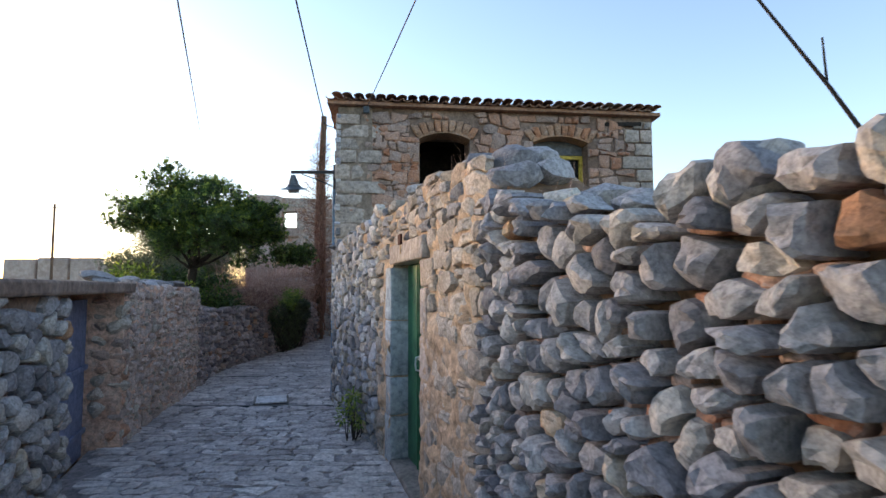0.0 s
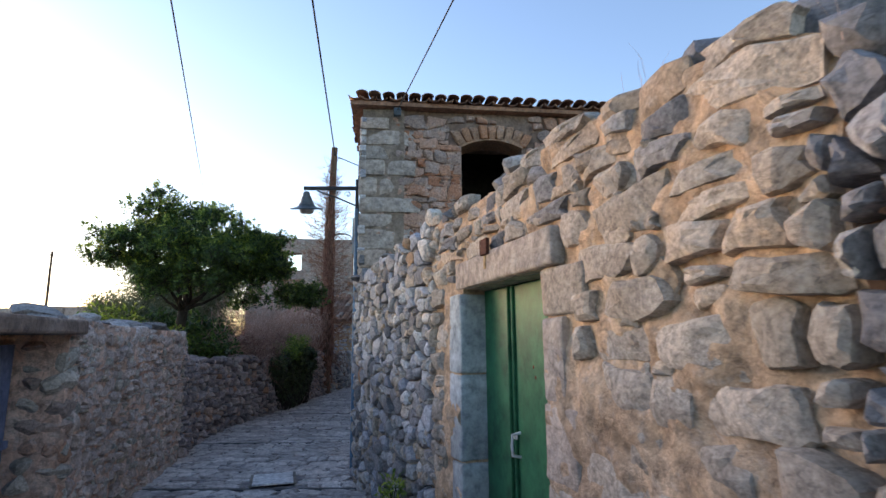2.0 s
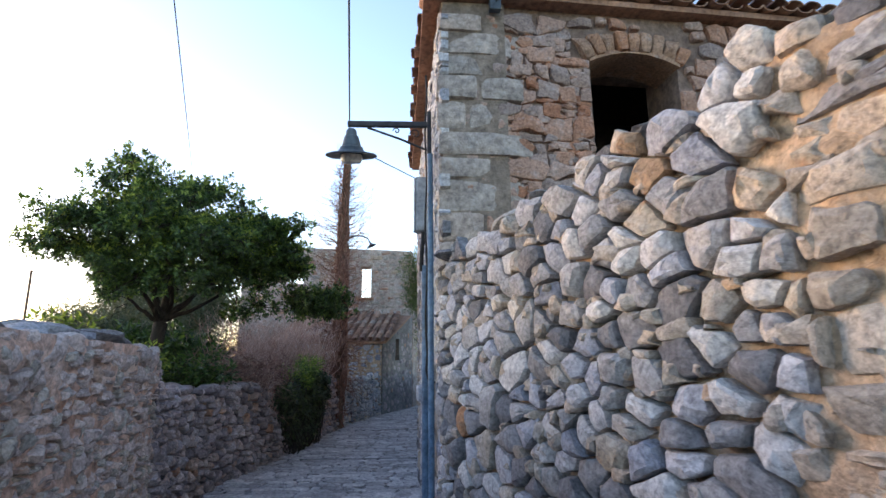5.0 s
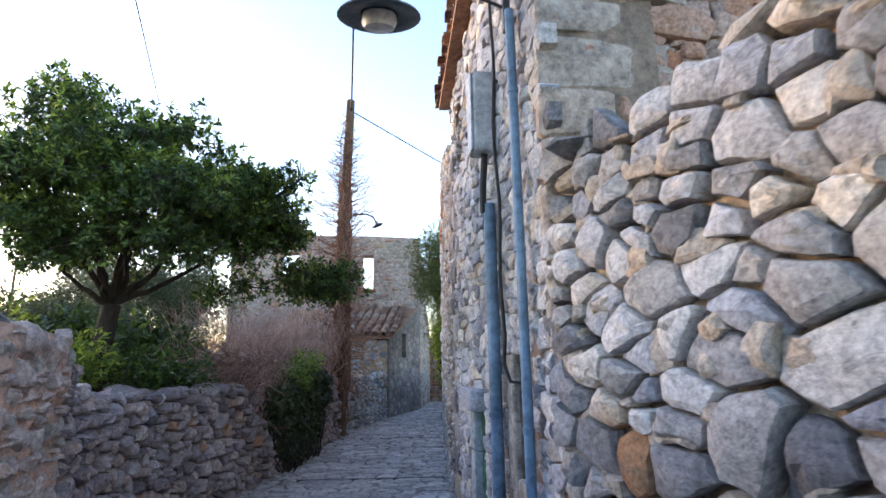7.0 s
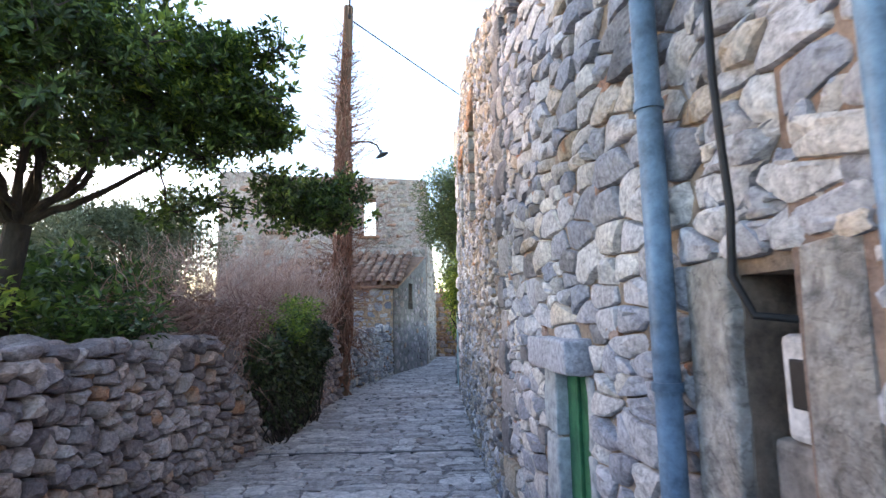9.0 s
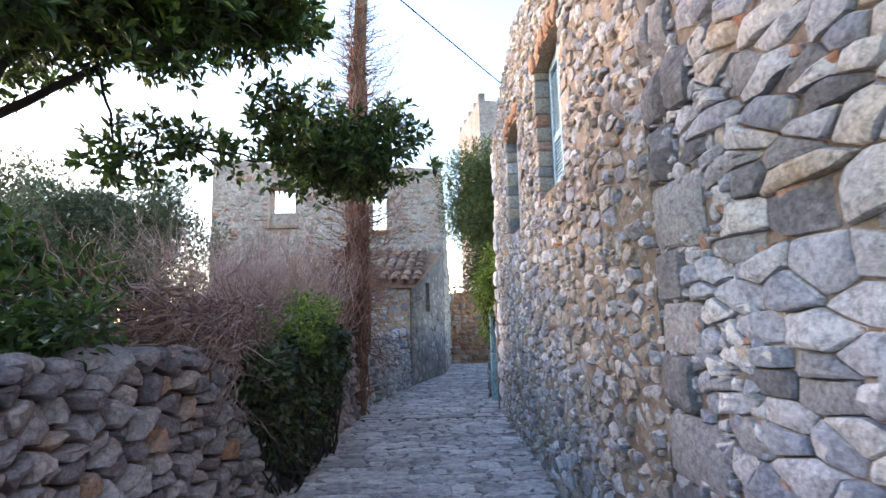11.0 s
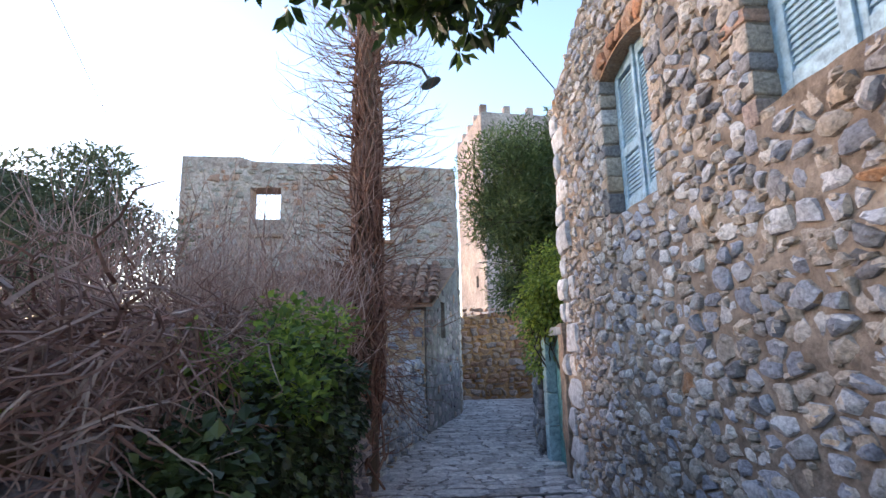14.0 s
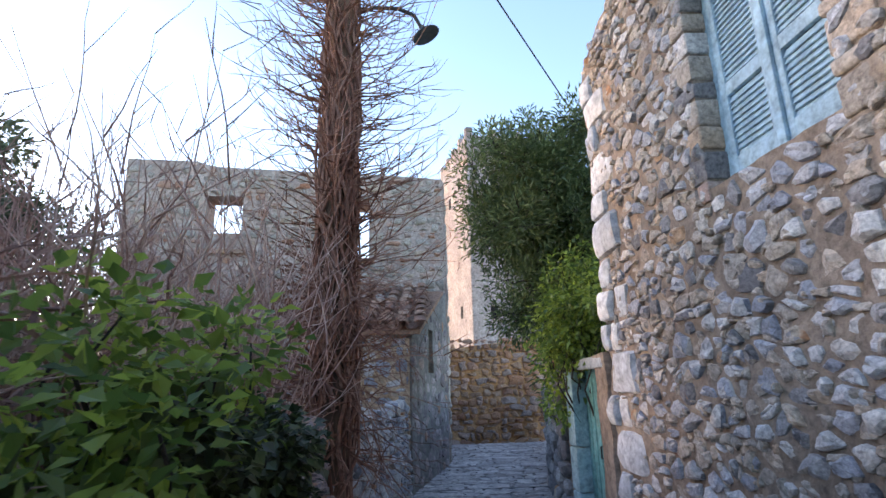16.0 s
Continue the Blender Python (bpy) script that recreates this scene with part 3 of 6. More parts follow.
def boulder(centre, size, rng, turn=0.0):
    """A loose stone: verts and faces."""
    bm = bmesh.new()
    bmesh.ops.create_icosphere(bm, subdivisions=2, radius=1.0)
    o = Vector((rng.uniform(-50, 50), rng.uniform(-50, 50), 0))
    cuts = [(Vector((rng.gauss(0, 1), rng.gauss(0, 1), rng.gauss(0, 1))).normalized(), rng.uniform(0.5, 0.8)) for _ in range(9)]
    m = pose(*centre, rng.uniform(-12, 12), rng.uniform(-12, 12), turn)
    for v in bm.verts:
        c = v.co.copy()
        for n, d in cuts:
            k = c.dot(n)
            if k > d:
                c -= n * (k - d) * 0.92
        c *= 1.12 + 0.16 * noise.noise(c * 1.1 + o) + 0.09 * noise.noise(c * 3.1 + o)
        v.co = m @ Vector((c.x * size[0], c.y * size[1], c.z * size[2]))
    return bm


# ---- ground and lane ----
rng = random.Random(7)
LEFT = [(-0.68, -2.0), (-1.37, 0.0), (-2.68, 3.8), (-3.45, 5.9), (-3.93, 8.3), (-4.2, 9.6), (-4.22, 10.9), (-4.02, 12.7), (-3.85, 15.0), (-3.72, 16.3), (-3.15, 18.9), (-2.75, 21.0), (-2.3, 23.4), (-2.2, 26.0)]
RIGHT = [(1.56, -2.0), (0.958, 0.0), (-0.15, 3.67), (-0.44, 4.64), (-0.9, 5.7), (-1.47, 7.1), (-1.6, 7.6), (-1.72, 9.2), (-1.88, 11.0), (-1.88, 13.0), (-1.85, 15.9), (-1.72, 17.4), (-1.2, 19.2), (0.2, 23.2), (2.0, 26.0)]


def edge(points):
    ys, xs = [p[1] for p in points], [p[0] for p in points]
    return lambda y: float(np.interp(y, ys, xs))


left_edge, right_edge = edge(LEFT), edge(RIGHT)


def lane_z(x, y):
    return -0.10 * float(np.clip((y - 17) / 8, 0, 1)) + 0.012 * noise.noise(Vector((x * 0.7, y * 0.7, 3)))


gv, gf = [], []
xs = [-3000, -400, -80, -30, -14, -8, -5, -3, -1, 1, 3, 6, 12, 30, 80, 400, 3000]
ys = [-3000, -400, -80, -20, -5, 0, 4, 8, 12, 16, 20, 24, 28, 36, 60, 120, 500, 3000]
for y in ys:
    for x in xs:
        gv.append((x, y, -0.16))
for j in range(len(ys) - 1):
    for i in range(len(xs) - 1):
        a = j * len(xs) + i
        gf.append((a, a + 1, a + 1 + len(xs), a + len(xs)))
tagged(part("ground", (gv, gf), M_DIRT), "dry brown earth reaching to the horizon", "ground", kind="structure")

rv, rf = [], []
NY, NX = 140, 14
for j in range(NY + 1):
    y = -2.0 + 28.0 * j / NY
    a, b = left_edge(y) - 0.25, right_edge(y) + 0.25
    for i in range(NX + 1):
        x = a + (b - a) * i / NX
        rv.append((x, y, lane_z(x, y) - 0.012))
for j in range(NY):
    for i in range(NX):
        a = j * (NX + 1) + i
        rf.append((a, a + 1, a + NX + 2, a + NX + 1))
road = tagged(part("road", (rv, rf), M_GROUT, smooth=True), "narrow lane paved with worn grey flagstones", "lane", kind="structure")

# ---- the ruined hut beside the lane ----
hut = thing("stone_hut", "roofless ochre rubble hut with a green door beside the lane", "hut")
HUT = Face([(1.61, -2.0), (1.008, 0.0), (-0.1, 3.67), (-0.39, 4.64), (-0.84, 5.7), (-1.41, 7.1), (-1.54, 7.47)], out=-1)
hy = HUT.s_of_y
hut_top = profile([(hy(y), z) for y, z in ((-2, 1.74), (0.4, 1.78), (1.15, 1.77), (1.45, 1.76), (1.7, 1.81), (2.05, 1.83), (2.3, 1.93), (2.45, 2.04), (2.6, 2.14), (2.72, 2.2), (2.85, 2.21), (3.0, 2.23), (3.5, 2.27), (4.2, 2.27), (5.2, 2.27), (5.8, 2.23), (6.3, 2.18), (7.0, 2.1), (7.47, 2.08))])
D0, D1 = hy(3.735), hy(4.75)
DRY = hy(2.55)
hut_holes = [(D0, D1, 0.0, 1.76)]


def hut_mortar(s, v):
    mid = math.exp(-(((s - hy(3.35)) / 0.8) ** 2)) + 0.7 * math.exp(-(((s - hy(4.95)) / 0.35) ** 2))
    mid *= float(np.clip((1.62 - v + 0.15 * lump(s, v, 3.0)) / 0.4, 0, 1))
    bare = max(float(np.clip((s - hy(5.1)) / 0.3, 0, 1)), float(np.clip((hy(2.8) - s + 0.25 * lump(s, v, 2.5)) / 0.4, 0, 1)))
    bare = max(bare * (0.8 if s > hy(4.0) else 1.0), 0.1 * float(np.clip((v - 1.9) / 0.3, 0, 1)))
    return 0.02 + 0.03 * mid - 0.07 * bare + 0.026 * lump(s, v, 4.5) + 0.03 * lump(s, v, 11) + 0.013 * lump(s, v, 29)


hw_dry = wall_body("wall", HUT, 0, DRY, hut_top, 0.5, M_EARTH, hut, step=0.12, depth=hut_mortar)
hw = wall_body("wall", HUT, DRY, HUT.length, hut_top, 0.5, M_PLASTER, hut, hut_holes, step=0.032, depth=hut_mortar)
frame_holes = [(D0 - 0.22, D1 + 0.22, -0.1, 1.76), (D0 - 0.14, D1 + 0.12, 1.7, 1.93)]
lay(rubble(0, DRY, -0.05, 2.2, 0.112, 0.086, rng, 0.47, 0.2, hut_top, 0.9), HUT.place, hw_dry, "slate", rng, (0.5, 1.6), sharp=30, gap=0.010, depth=0.095, rough=0.02, tilt=0.4, round_=0.13, seg=0.04)
mid_polys = outside(courses(DRY, hy(5.2), -0.05, 2.4, 0.25, 0.125, rng, 0.16, 0.4, 0.15, hut_top, 0.7), frame_holes)
high = [p for p in mid_polys if sum(q[1] for q in p) / len(p) > 1.8]
low = [p for p in mid_polys if sum(q[1] for q in p) / len(p) <= 1.8]
lay(low, HUT.place, hw, "dusty", rng, (-0.3, 4), 160, gap=0.008, depth=0.058, rough=0.012, seg=0.06)
lay(high[::3], HUT.place, hw, "grey", rng, (-0.3, 4), 80, gap=0.008, depth=0.046, rough=0.012, seg=0.06, tilt=0.06, round_=0.1)
lay(high[1::3] + high[2::3], HUT.place, hw, "dusty", rng, (-0.3, 4), 80, gap=0.008, depth=0.046, rough=0.012, seg=0.06, tilt=0.06, round_=0.1)
end_polys = rubble(hy(5.2), HUT.length, -0.05, 2.35, 0.135, 0.1, rng, 0.47, 0.25, hut_top, 0.9)
rng.shuffle(end_polys)
lay(end_polys[::2], HUT.place, hw, "pale", rng, (-1, 6), 150, sharp=28, gap=0.007, depth=0.052, rough=0.012, tilt=0.15, round_=0.075, seg=0.045)
lay(end_polys[1::2], HUT.place, hw, "grey", rng, (-1, 6), 150, sharp=28, gap=0.007, depth=0.052, rough=0.012, tilt=0.15, round_=0.075, seg=0.045)

chips(hy(3.0), HUT.length, 0.0, 2.1, hut_top, rng, hw, HUT.place, "dusty", keep=0.35, depth=0.045, holes=frame_holes)
chips(0, DRY, 0.0, 1.7, hut_top, rng, hw_dry, HUT.place, "warm", keep=0.4, depth=0.03)

REAR = Face([(2.55, 3.4), (1.6, 7.6)], out=-1)
wall_body("rear_wall", REAR, 0, REAR.length, lambda s: 1.6 + 0.2 * lump(s, 0, 1.5), 0.45, M_PLASTER, hut, step=0.2)
CROSS = Face([(0.45, 2.75), (2.6, 3.4)], out=1)
wall_body("cross_wall", CROSS, 0, CROSS.length, lambda s: 1.7 + 0.2 * lump(s, 3, 1.5), 0.45, M_PLASTER, hut, step=0.2)

# ---- the two-storey house ----
house = thing("stone_house", "two-storey rubble stone house with a clay tile roof", "house")
FRONT = Face([(-1.53, 7.51), (3.3, 8.09)], out=1)
fx = FRONT.s_of_x
eave = lambda s: 4.24
w1 = (fx(-0.34), fx(0.41), 2.75, 3.86)
w2 = (fx(1.39), fx(2.25), 2.9, 3.86)
hf = wall_body("wall", FRONT, 0.0, FRONT.length, eave, 0.5, M_JOINT, house, [w1, w2], step=0.12, depth=lambda s, v: -0.012 + 0.012 * lump(s, v, 6))
arches = arch(FRONT, (w1[0] + w1[1]) / 2, 0.375, 3.76, 0.10, 0.2, 9, rng) + arch(FRONT, (w2[0] + w2[1]) / 2, 0.43, 3.76, 0.10, 0.2, 10, rng)
arch_zone = [(w1[0] - 0.14, w1[1] + 0.14, 3.78, 4.06), (w2[0] - 0.14, w2[1] + 0.14, 3.78, 4.06)]
corner, corner_field = quoins(-0.045, 0.4, 0.72, 1.4, 4.13, 0.2, rng)
lay(corner, FRONT.place, hf, "quoin", rng, gap=0.008, depth=0.045, round_=0.06, rough=0.006, tilt=0.03)
right_corner, right_field = quoins(FRONT.length, 0.3, 0.5, 2.4, 4.13, 0.19, rng, -1)
lay(right_corner, FRONT.place, hf, "quoin", rng, gap=0.008, depth=0.04, round_=0.06, rough=0.006, tilt=0.03)
lay(outside(courses(0.2, FRONT.length, 1.6, 4.13, 0.21, 0.125, rng, 0.13, 0.7, 0.14), [w1, w2] + arch_zone + corner_field + right_field), FRONT.place, hf, "warm", rng, (0, 7.6), 260, gap=0.008, depth=0.036, round_=0.11, rough=0.01)
lay(outside(courses(0.15, 1.3, 1.6, 4.04, 0.13, 0.085, rng, 0.22, 0.6, 0.14), [w1] + arch_zone), FRONT.place, hf, "warm", rng, (0, 7.6), 120, gap=0.008, depth=0.02, round_=0.1, rough=0.006)
for hole in (w1, w2):
    part("arch", arch_fill(FRONT, hole, 0.1), STONES["russet", "object"], house)
lay(arches, FRONT.place, hf, "russet", rng, name="voussoir", gap=0.006, depth=0.05, round_=0.12, rough=0.005, tilt=0.02)

LANE = Face([(-1.53, 7.5), (-1.66, 9.2), (-1.76, 10.6), (-1.79, 11.2), (-1.79, 13.0), (-1.77, 14.5), (-1.74, 16.0)], out=-1)
ly = LANE.s_of_y
SA = ly(10.72)
side_top = lambda s: 4.2 - 0.03 * s
door2 = (ly(9.16), ly(9.48), -0.1, 1.05)
niche = (ly(8.0), ly(8.2), 0.82, 1.37)
slit = (ly(9.9), ly(10.35), 3.1, 3.75)
ha = wall_body("wall", LANE, 0.0, SA, side_top, 0.5, M_MORTAR, house, [door2, niche, slit], step=0.09, depth=lambda s, v: -0.004 + 0.012 * lump(s, v, 5) + 0.008 * lump(s, v, 13))
holes_a = [(ly(9.08), ly(9.7), -0.1, 1.17), (niche[0] - 0.14, niche[1] + 0.17, 0.6, 1.4), slit]
seam_polys, seam_field = quoins(SA, 0.2, 0.34, -0.05, 3.6, 0.24, rng, -1)
lay(seam_polys, LANE.place, ha, "grey", rng, gap=0.005, depth=0.045, round_=0.09, rough=0.01, tilt=0.06)
wall_polys = outside(rubble(-0.05, SA, -0.05, 4.05, 0.175, 0.076, rng, 0.48, 0.28), holes_a + seam_field)
rng.shuffle(wall_polys)
lay(wall_polys[::7], LANE.place, ha, "grey", rng, (-1.7, 8.6), 110, sharp=28, gap=0.0035, depth=0.03, round_=0.07, rough=0.007, tilt=0.07, seg=0.045)
lay([p for k, p in enumerate(wall_polys) if k % 7], LANE.place, ha, "pale", rng, (-1.7, 8.6), 300, sharp=28, gap=0.0035, depth=0.033, round_=0.07, rough=0.007, tilt=0.07, seg=0.045)

chips(0.05, 0.8, 0.0, 3.9, None, rng, ha, LANE.place, "pale", 0.13, 0.075, 1.0, 0.028, holes_a)
chips(SA - 0.6, SA + 0.05, 0.0, 3.5, None, rng, ha, LANE.place, "pale", 0.09, 0.055, 0.85, 0.024)
chips(0.0, SA, 0.0, 3.95, None, rng, ha, LANE.place, "warm", keep=0.06, depth=0.02, holes=holes_a)

# ---- the gable-ended house with blue shutters ----
gable = thing("shuttered_house", "rubble stone house with a stepped gable and pale blue shutters", "house")
gable_top = profile([(ly(y), z) for y, z in ((10.72, 3.62), (11.2, 3.75), (11.8, 3.95), (13.7, 4.38), (14.9, 4.2), (15.6, 3.95), (16.0, 3.8))])
wn1 = (ly(11.93), ly(12.74), 2.24, 3.42)
wn2 = (ly(13.68), ly(14.5), 2.2, 3.4)
hb = wall_body("wall", LANE, SA + 0.004, LANE.length, gable_top, 0.5, M_MORTAR, gable, [wn1, wn2], step=0.06, depth=lambda s, v: 0.02 + 0.02 * lump(s, v, 6) + 0.014 * lump(s, v, 15))
END = ly(15.95)
polys_b = rubble(SA + 0.01, END, -0.05, 4.4, 0.118, 0.078, rng, 0.48, 0.24, gable_top, 0.4)
end_corner, end_field = quoins(LANE.length + 0.03, 0.26, 0.44, -0.05, 3.72, 0.25, rng, -1)
polys_b = outside(polys_b, end_field + [wn1, wn2, (wn1[0] - 0.1, wn1[1] + 0.1, 3.4, 3.56), (wn2[0] - 0.1, wn2[1] + 0.1, 3.4, 3.56)])
rng.shuffle(polys_b)
lay(polys_b[::5], LANE.place, hb, "dusty", rng, (-1.85, 13.6), 100, sharp=28, gap=0.011, depth=0.035, rough=0.014, tilt=0.1, round_=0.1, seg=0.045)
lay(polys_b[1::5], LANE.place, hb, "grey", rng, (-1.85, 13.0), 100, sharp=28, gap=0.008, depth=0.041, rough=0.014, tilt=0.1, round_=0.1, seg=0.045)
lay([p for k, p in enumerate(polys_b) if k % 5 > 1], LANE.place, hb, "pale", rng, (-1.85, 13.6), 300, sharp=28, gap=0.011, depth=0.041, rough=0.014, tilt=0.1, round_=0.1, seg=0.045)
lay(end_corner, LANE.place, hb, "wash", rng, gap=0.008, depth=0.065, round_=0.08, rough=0.006, tilt=0.03)
for hole in (wn1, wn2):
    part("arch", arch_fill(LANE, hole, 0.08, 0.3, 0.03), STONES["russet", "object"], gable)
lay(arch(LANE, (wn1[0] + wn1[1]) / 2, 0.375, 3.33, 0.08, 0.15, 8, rng) + arch(LANE, (wn2[0] + wn2[1]) / 2, 0.37, 3.33, 0.08, 0.15, 8, rng), LANE.place, hb, "russet", rng, name="voussoir", gap=0.006, depth=0.06, round_=0.12, rough=0.005, tilt=0.02)

chips(SA, END, 0.0, 4.3, gable_top, rng, hb, LANE.place, "dusty", 0.085, 0.055, 0.4, 0.04, [(wn1[0] - 0.05, wn1[1] + 0.05, 2.15, 3.56), (wn2[0] - 0.05, wn2[1] + 0.05, 2.15, 3.56)])

# roof of the gable house, below its wall top
for y0, z0, y1, z1 in ((10.9, 3.55, 13.6, 4.22), (13.6, 4.22, 15.9, 3.65)):
    part("roof", ([(-1.45, y0, z0), (2.6, y0, z0), (2.6, y1, z1), (-1.45, y1, z1), (-1.45, y0, z0 - 0.1), (2.6, y0, z0 - 0.1), (2.6, y1, z1 - 0.1), (-1.45, y1, z1 - 0.1)], [(0, 1, 2, 3), (7, 6, 5, 4), (0, 4, 5, 1), (1, 5, 6, 2), (2, 6, 7, 3), (3, 7, 4, 0)]), STONES["tile", "island"], gable, "clay roof slope")
# closing walls of both houses
part("side_wall", boxed((0.4, 2.9, 4.1), pose(3.1, 9.7, 2.03), 0), M_PINK, house)
part("rear_wall", boxed((4.9, 0.3, 4.0), pose(0.85, 11.2, 2.0), 0), M_PINK, house)
# ceiling coloured near black, so the room behind the windows reads as unlit
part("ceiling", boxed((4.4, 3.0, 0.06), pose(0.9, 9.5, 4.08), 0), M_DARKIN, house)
part("rear_wall", boxed((0.3, 5.3, 3.6), pose(2.4, 13.5, 1.8), 0), M_MORTAR, gable)
part("end_wall", boxed((4.0, 0.4, 3.7), pose(0.45, 15.8, 1.85), 0), M_MORTAR, gable)

# ---- the shed on the other side ----
shed = thing("stone_shed", "low pink-plastered stone shed with a slab over its blue door", "shed")
SHED = Face([(-0.68, -2.0), (-1.37, 0.0), (-2.68, 3.8), (-3.33, 5.65), (-3.9, 8.33)], out=1)
sy = SHED.s_of_y
shed_top = profile([(sy(y), z) for y, z in ((-2, 1.5), (3.6, 1.51), (5.28, 1.51), (5.4, 1.63), (6.3, 1.59), (7.6, 1.57), (8.33, 1.53))])
sd_hole = (sy(3.74), sy(5.27), -0.1, 1.5)
sw_near = wall_body("wall", SHED, 0, sd_hole[0], shed_top, 0.6, M_JOINT, shed, step=0.08, depth=lambda s, v: -0.03 + 0.03 * lump(s, v, 5))
sw = wall_body("wall", SHED, sd_hole[1], SHED.length, shed_top, 0.6, M_PINK, shed, step=0.04, depth=lambda s, v: 0.02 + 0.03 * lump(s, v, 5) + 0.026 * lump(s, v, 13) + 0.014 * lump(s, v, 30))
lay(rubble(0, sd_hole[0], -0.05, 1.52, 0.155, 0.115, rng, 0.42, 0.2, shed_top, 0.3), SHED.place, sw_near, "slate", rng, (-2.5, 3.3), 120, gap=0.014, depth=0.05, rough=0.014, tilt=0.3)
shed_polys = outside(courses(sd_hole[1] + 0.1, SHED.length, -0.05, 1.66, 0.145, 0.105, rng, 0.28, 0.7, 0.24, shed_top, 0.5), [sd_hole])
rng.shuffle(shed_polys)
lay(shed_polys[::2], SHED.place, sw, "rose", rng, (-3.5, 6), 120, gap=0.013, depth=0.056, rough=0.02, tilt=0.4, seg=0.05)
lay(shed_polys[1::2], SHED.place, sw, "rose", rng, (-3.5, 6), 120, gap=0.013, depth=0.05, rough=0.02, tilt=0.5, seg=0.05)

chips(sd_hole[1], SHED.length, 0.0, 1.5, shed_top, rng, sw, SHED.place, "dusty", keep=0.3, depth=0.05, holes=[sd_hole])

# ---- the dry stone wall along the lane ----
DRYW = Face([(-3.92, 8.36), (-4.2, 9.6), (-4.22, 10.9), (-4.02, 12.7), (-3.85, 15.0), (-3.72, 16.3), (-3.15, 19.14)], out=1, lean=0.06)
dy = DRYW.s_of_y
dry_top = profile([(dy(y), z) for y, z in ((8.36, 1.45), (8.8, 1.2), (9.6, 1.12), (11, 1.1), (12.5, 1.08), (14, 1.15), (16, 1.05), (17.5, 1.0), (19.14, 1.0))])
dw = tagged(wall_body("wall_dry_stone", DRYW, 0, DRYW.length, dry_top, 0.55, M_EARTH, None, step=0.12, depth=lambda s, v: -0.02 + 0.02 * lump(s, v, 5)), "waist-high dry stone wall of dark rubble", "stone wall", kind="structure")
lay(rubble(0, dy(15.8), -0.05, 1.5, 0.122, 0.088, rng, 0.49, 0.24, dry_top, 0.8), DRYW.place, dw, "dark", rng, (-4.1, 10.8), 300, sharp=20, gap=0.008, depth=0.1, rough=0.02, tilt=0.75, round_=0.07, seg=0.05)
lay(courses(dy(15.8), DRYW.length, -0.2, 1.2, 0.15, 0.11, rng, 0.24, 0.8, 0.2, dry_top, 0.8), DRYW.place, dw, "pale", rng, (-3.4, 17), 60, gap=0.012, depth=0.07, rough=0.014, tilt=0.3)

chips(0, DRYW.length, 0.0, 1.1, dry_top, rng, dw, DRYW.place, "russet", keep=0.07, depth=0.05)

# ---- lean-to and ruin ----
annexe = thing("lean_to", "rubble lean-to with a mossy clay tile roof", "outbuilding")
AF = Face([(-6.2, 19.0), (-3.13, 19.16)], out=1)
wf = wall_body("wall", AF, 0, AF.length, lambda s: 1.88, 0.4, M_PLASTER, annexe, step=0.12, depth=lambda s, v: 0.03 + 0.015 * lump(s, v, 6))
lay(courses(0, AF.length, -0.1, 1.75, 0.2, 0.13, rng, 0.24, 0.7, 0.2), AF.place, wf, "pale", rng, (-3.2, 19), 120, gap=0.02, depth=0.055)
AE = Face([(-3.13, 19.16), (-2.4, 21.72)], out=1)
we = wall_body("wall", AE, 0, AE.length, profile([(0, 1.95), (AE.length, 2.9)]), 0.35, M_CEMENT, annexe, [(1.05, 1.4, 1.45, 2.1)], step=0.12, depth=lambda s, v: 0.03 + 0.012 * lump(s, v, 4))
lay(outside(rubble(0, AE.length, -0.2, 2.3, 0.25, 0.17, rng, 0.4, 0.2, profile([(0, 1.8), (AE.length, 2.7)])), [(0.95, 1.5, 1.4, 2.2)]), AE.place, we, "dark", rng, (-3, 20), 100, gap=0.03, depth=0.045)

ruin = thing("ruined_house", "roofless weathered stone house with empty windows", "house")
RF = Face([(-8.15, 21.6), (-2.38, 21.76)], out=1)
rx = RF.s_of_x
ruin_top = profile([(0, 5.42), (1.2, 5.4), (1.5, 5.3), (3.0, 5.25), (4.5, 5.22), (5.77, 5.15)])
rw1, rw2 = (rx(-6.72), rx(-6.08), 3.7, 4.72), (rx(-4.15), rx(-3.78), 3.55, 4.62)
wr = wall_body("wall", RF, 0, RF.length, ruin_top, 0.5, M_FARPLASTER, ruin, [rw1, rw2], step=0.12, depth=lambda s, v: 0.035 + 0.012 * lump(s, v, 4))
ruin_polys = outside(courses(0, RF.length, 2.2, 5.4, 0.25, 0.15, rng, 0.22, 0.6, 0.18, ruin_top, 0.2), [rw1, rw2])
rng.shuffle(ruin_polys)
lay(ruin_polys[::3], RF.place, wr, "warm", rng, (-3.5, 21.6), 90, gap=0.024, depth=0.06)
lay(ruin_polys[1::3] + ruin_polys[2::3], RF.place, wr, "dusty", rng, (-3.5, 21.6), 160, gap=0.024, depth=0.062)
RS = Face([(-2.38, 21.78), (-2.12, 24.9)], out=1)
wrs = wall_body("wall", RS, 0, RS.length, profile([(0, 5.12), (1.0, 4.6), (2.2, 3.2), (3.2, 2.4)]), 0.5, M_FARPLASTER, ruin, step=0.15, depth=lambda s, v: 0.035 + 0.012 * lump(s, v, 4))
lay(rubble(0, RS.length, -0.2, 5.0, 0.3, 0.18, rng, 0.38, 0.18, profile([(0, 5.0), (1.0, 4.5), (2.2, 3.1), (3.2, 2.3)])), RS.place, wrs, "dusty", rng, (-2.3, 22), 60, gap=0.026, depth=0.06)
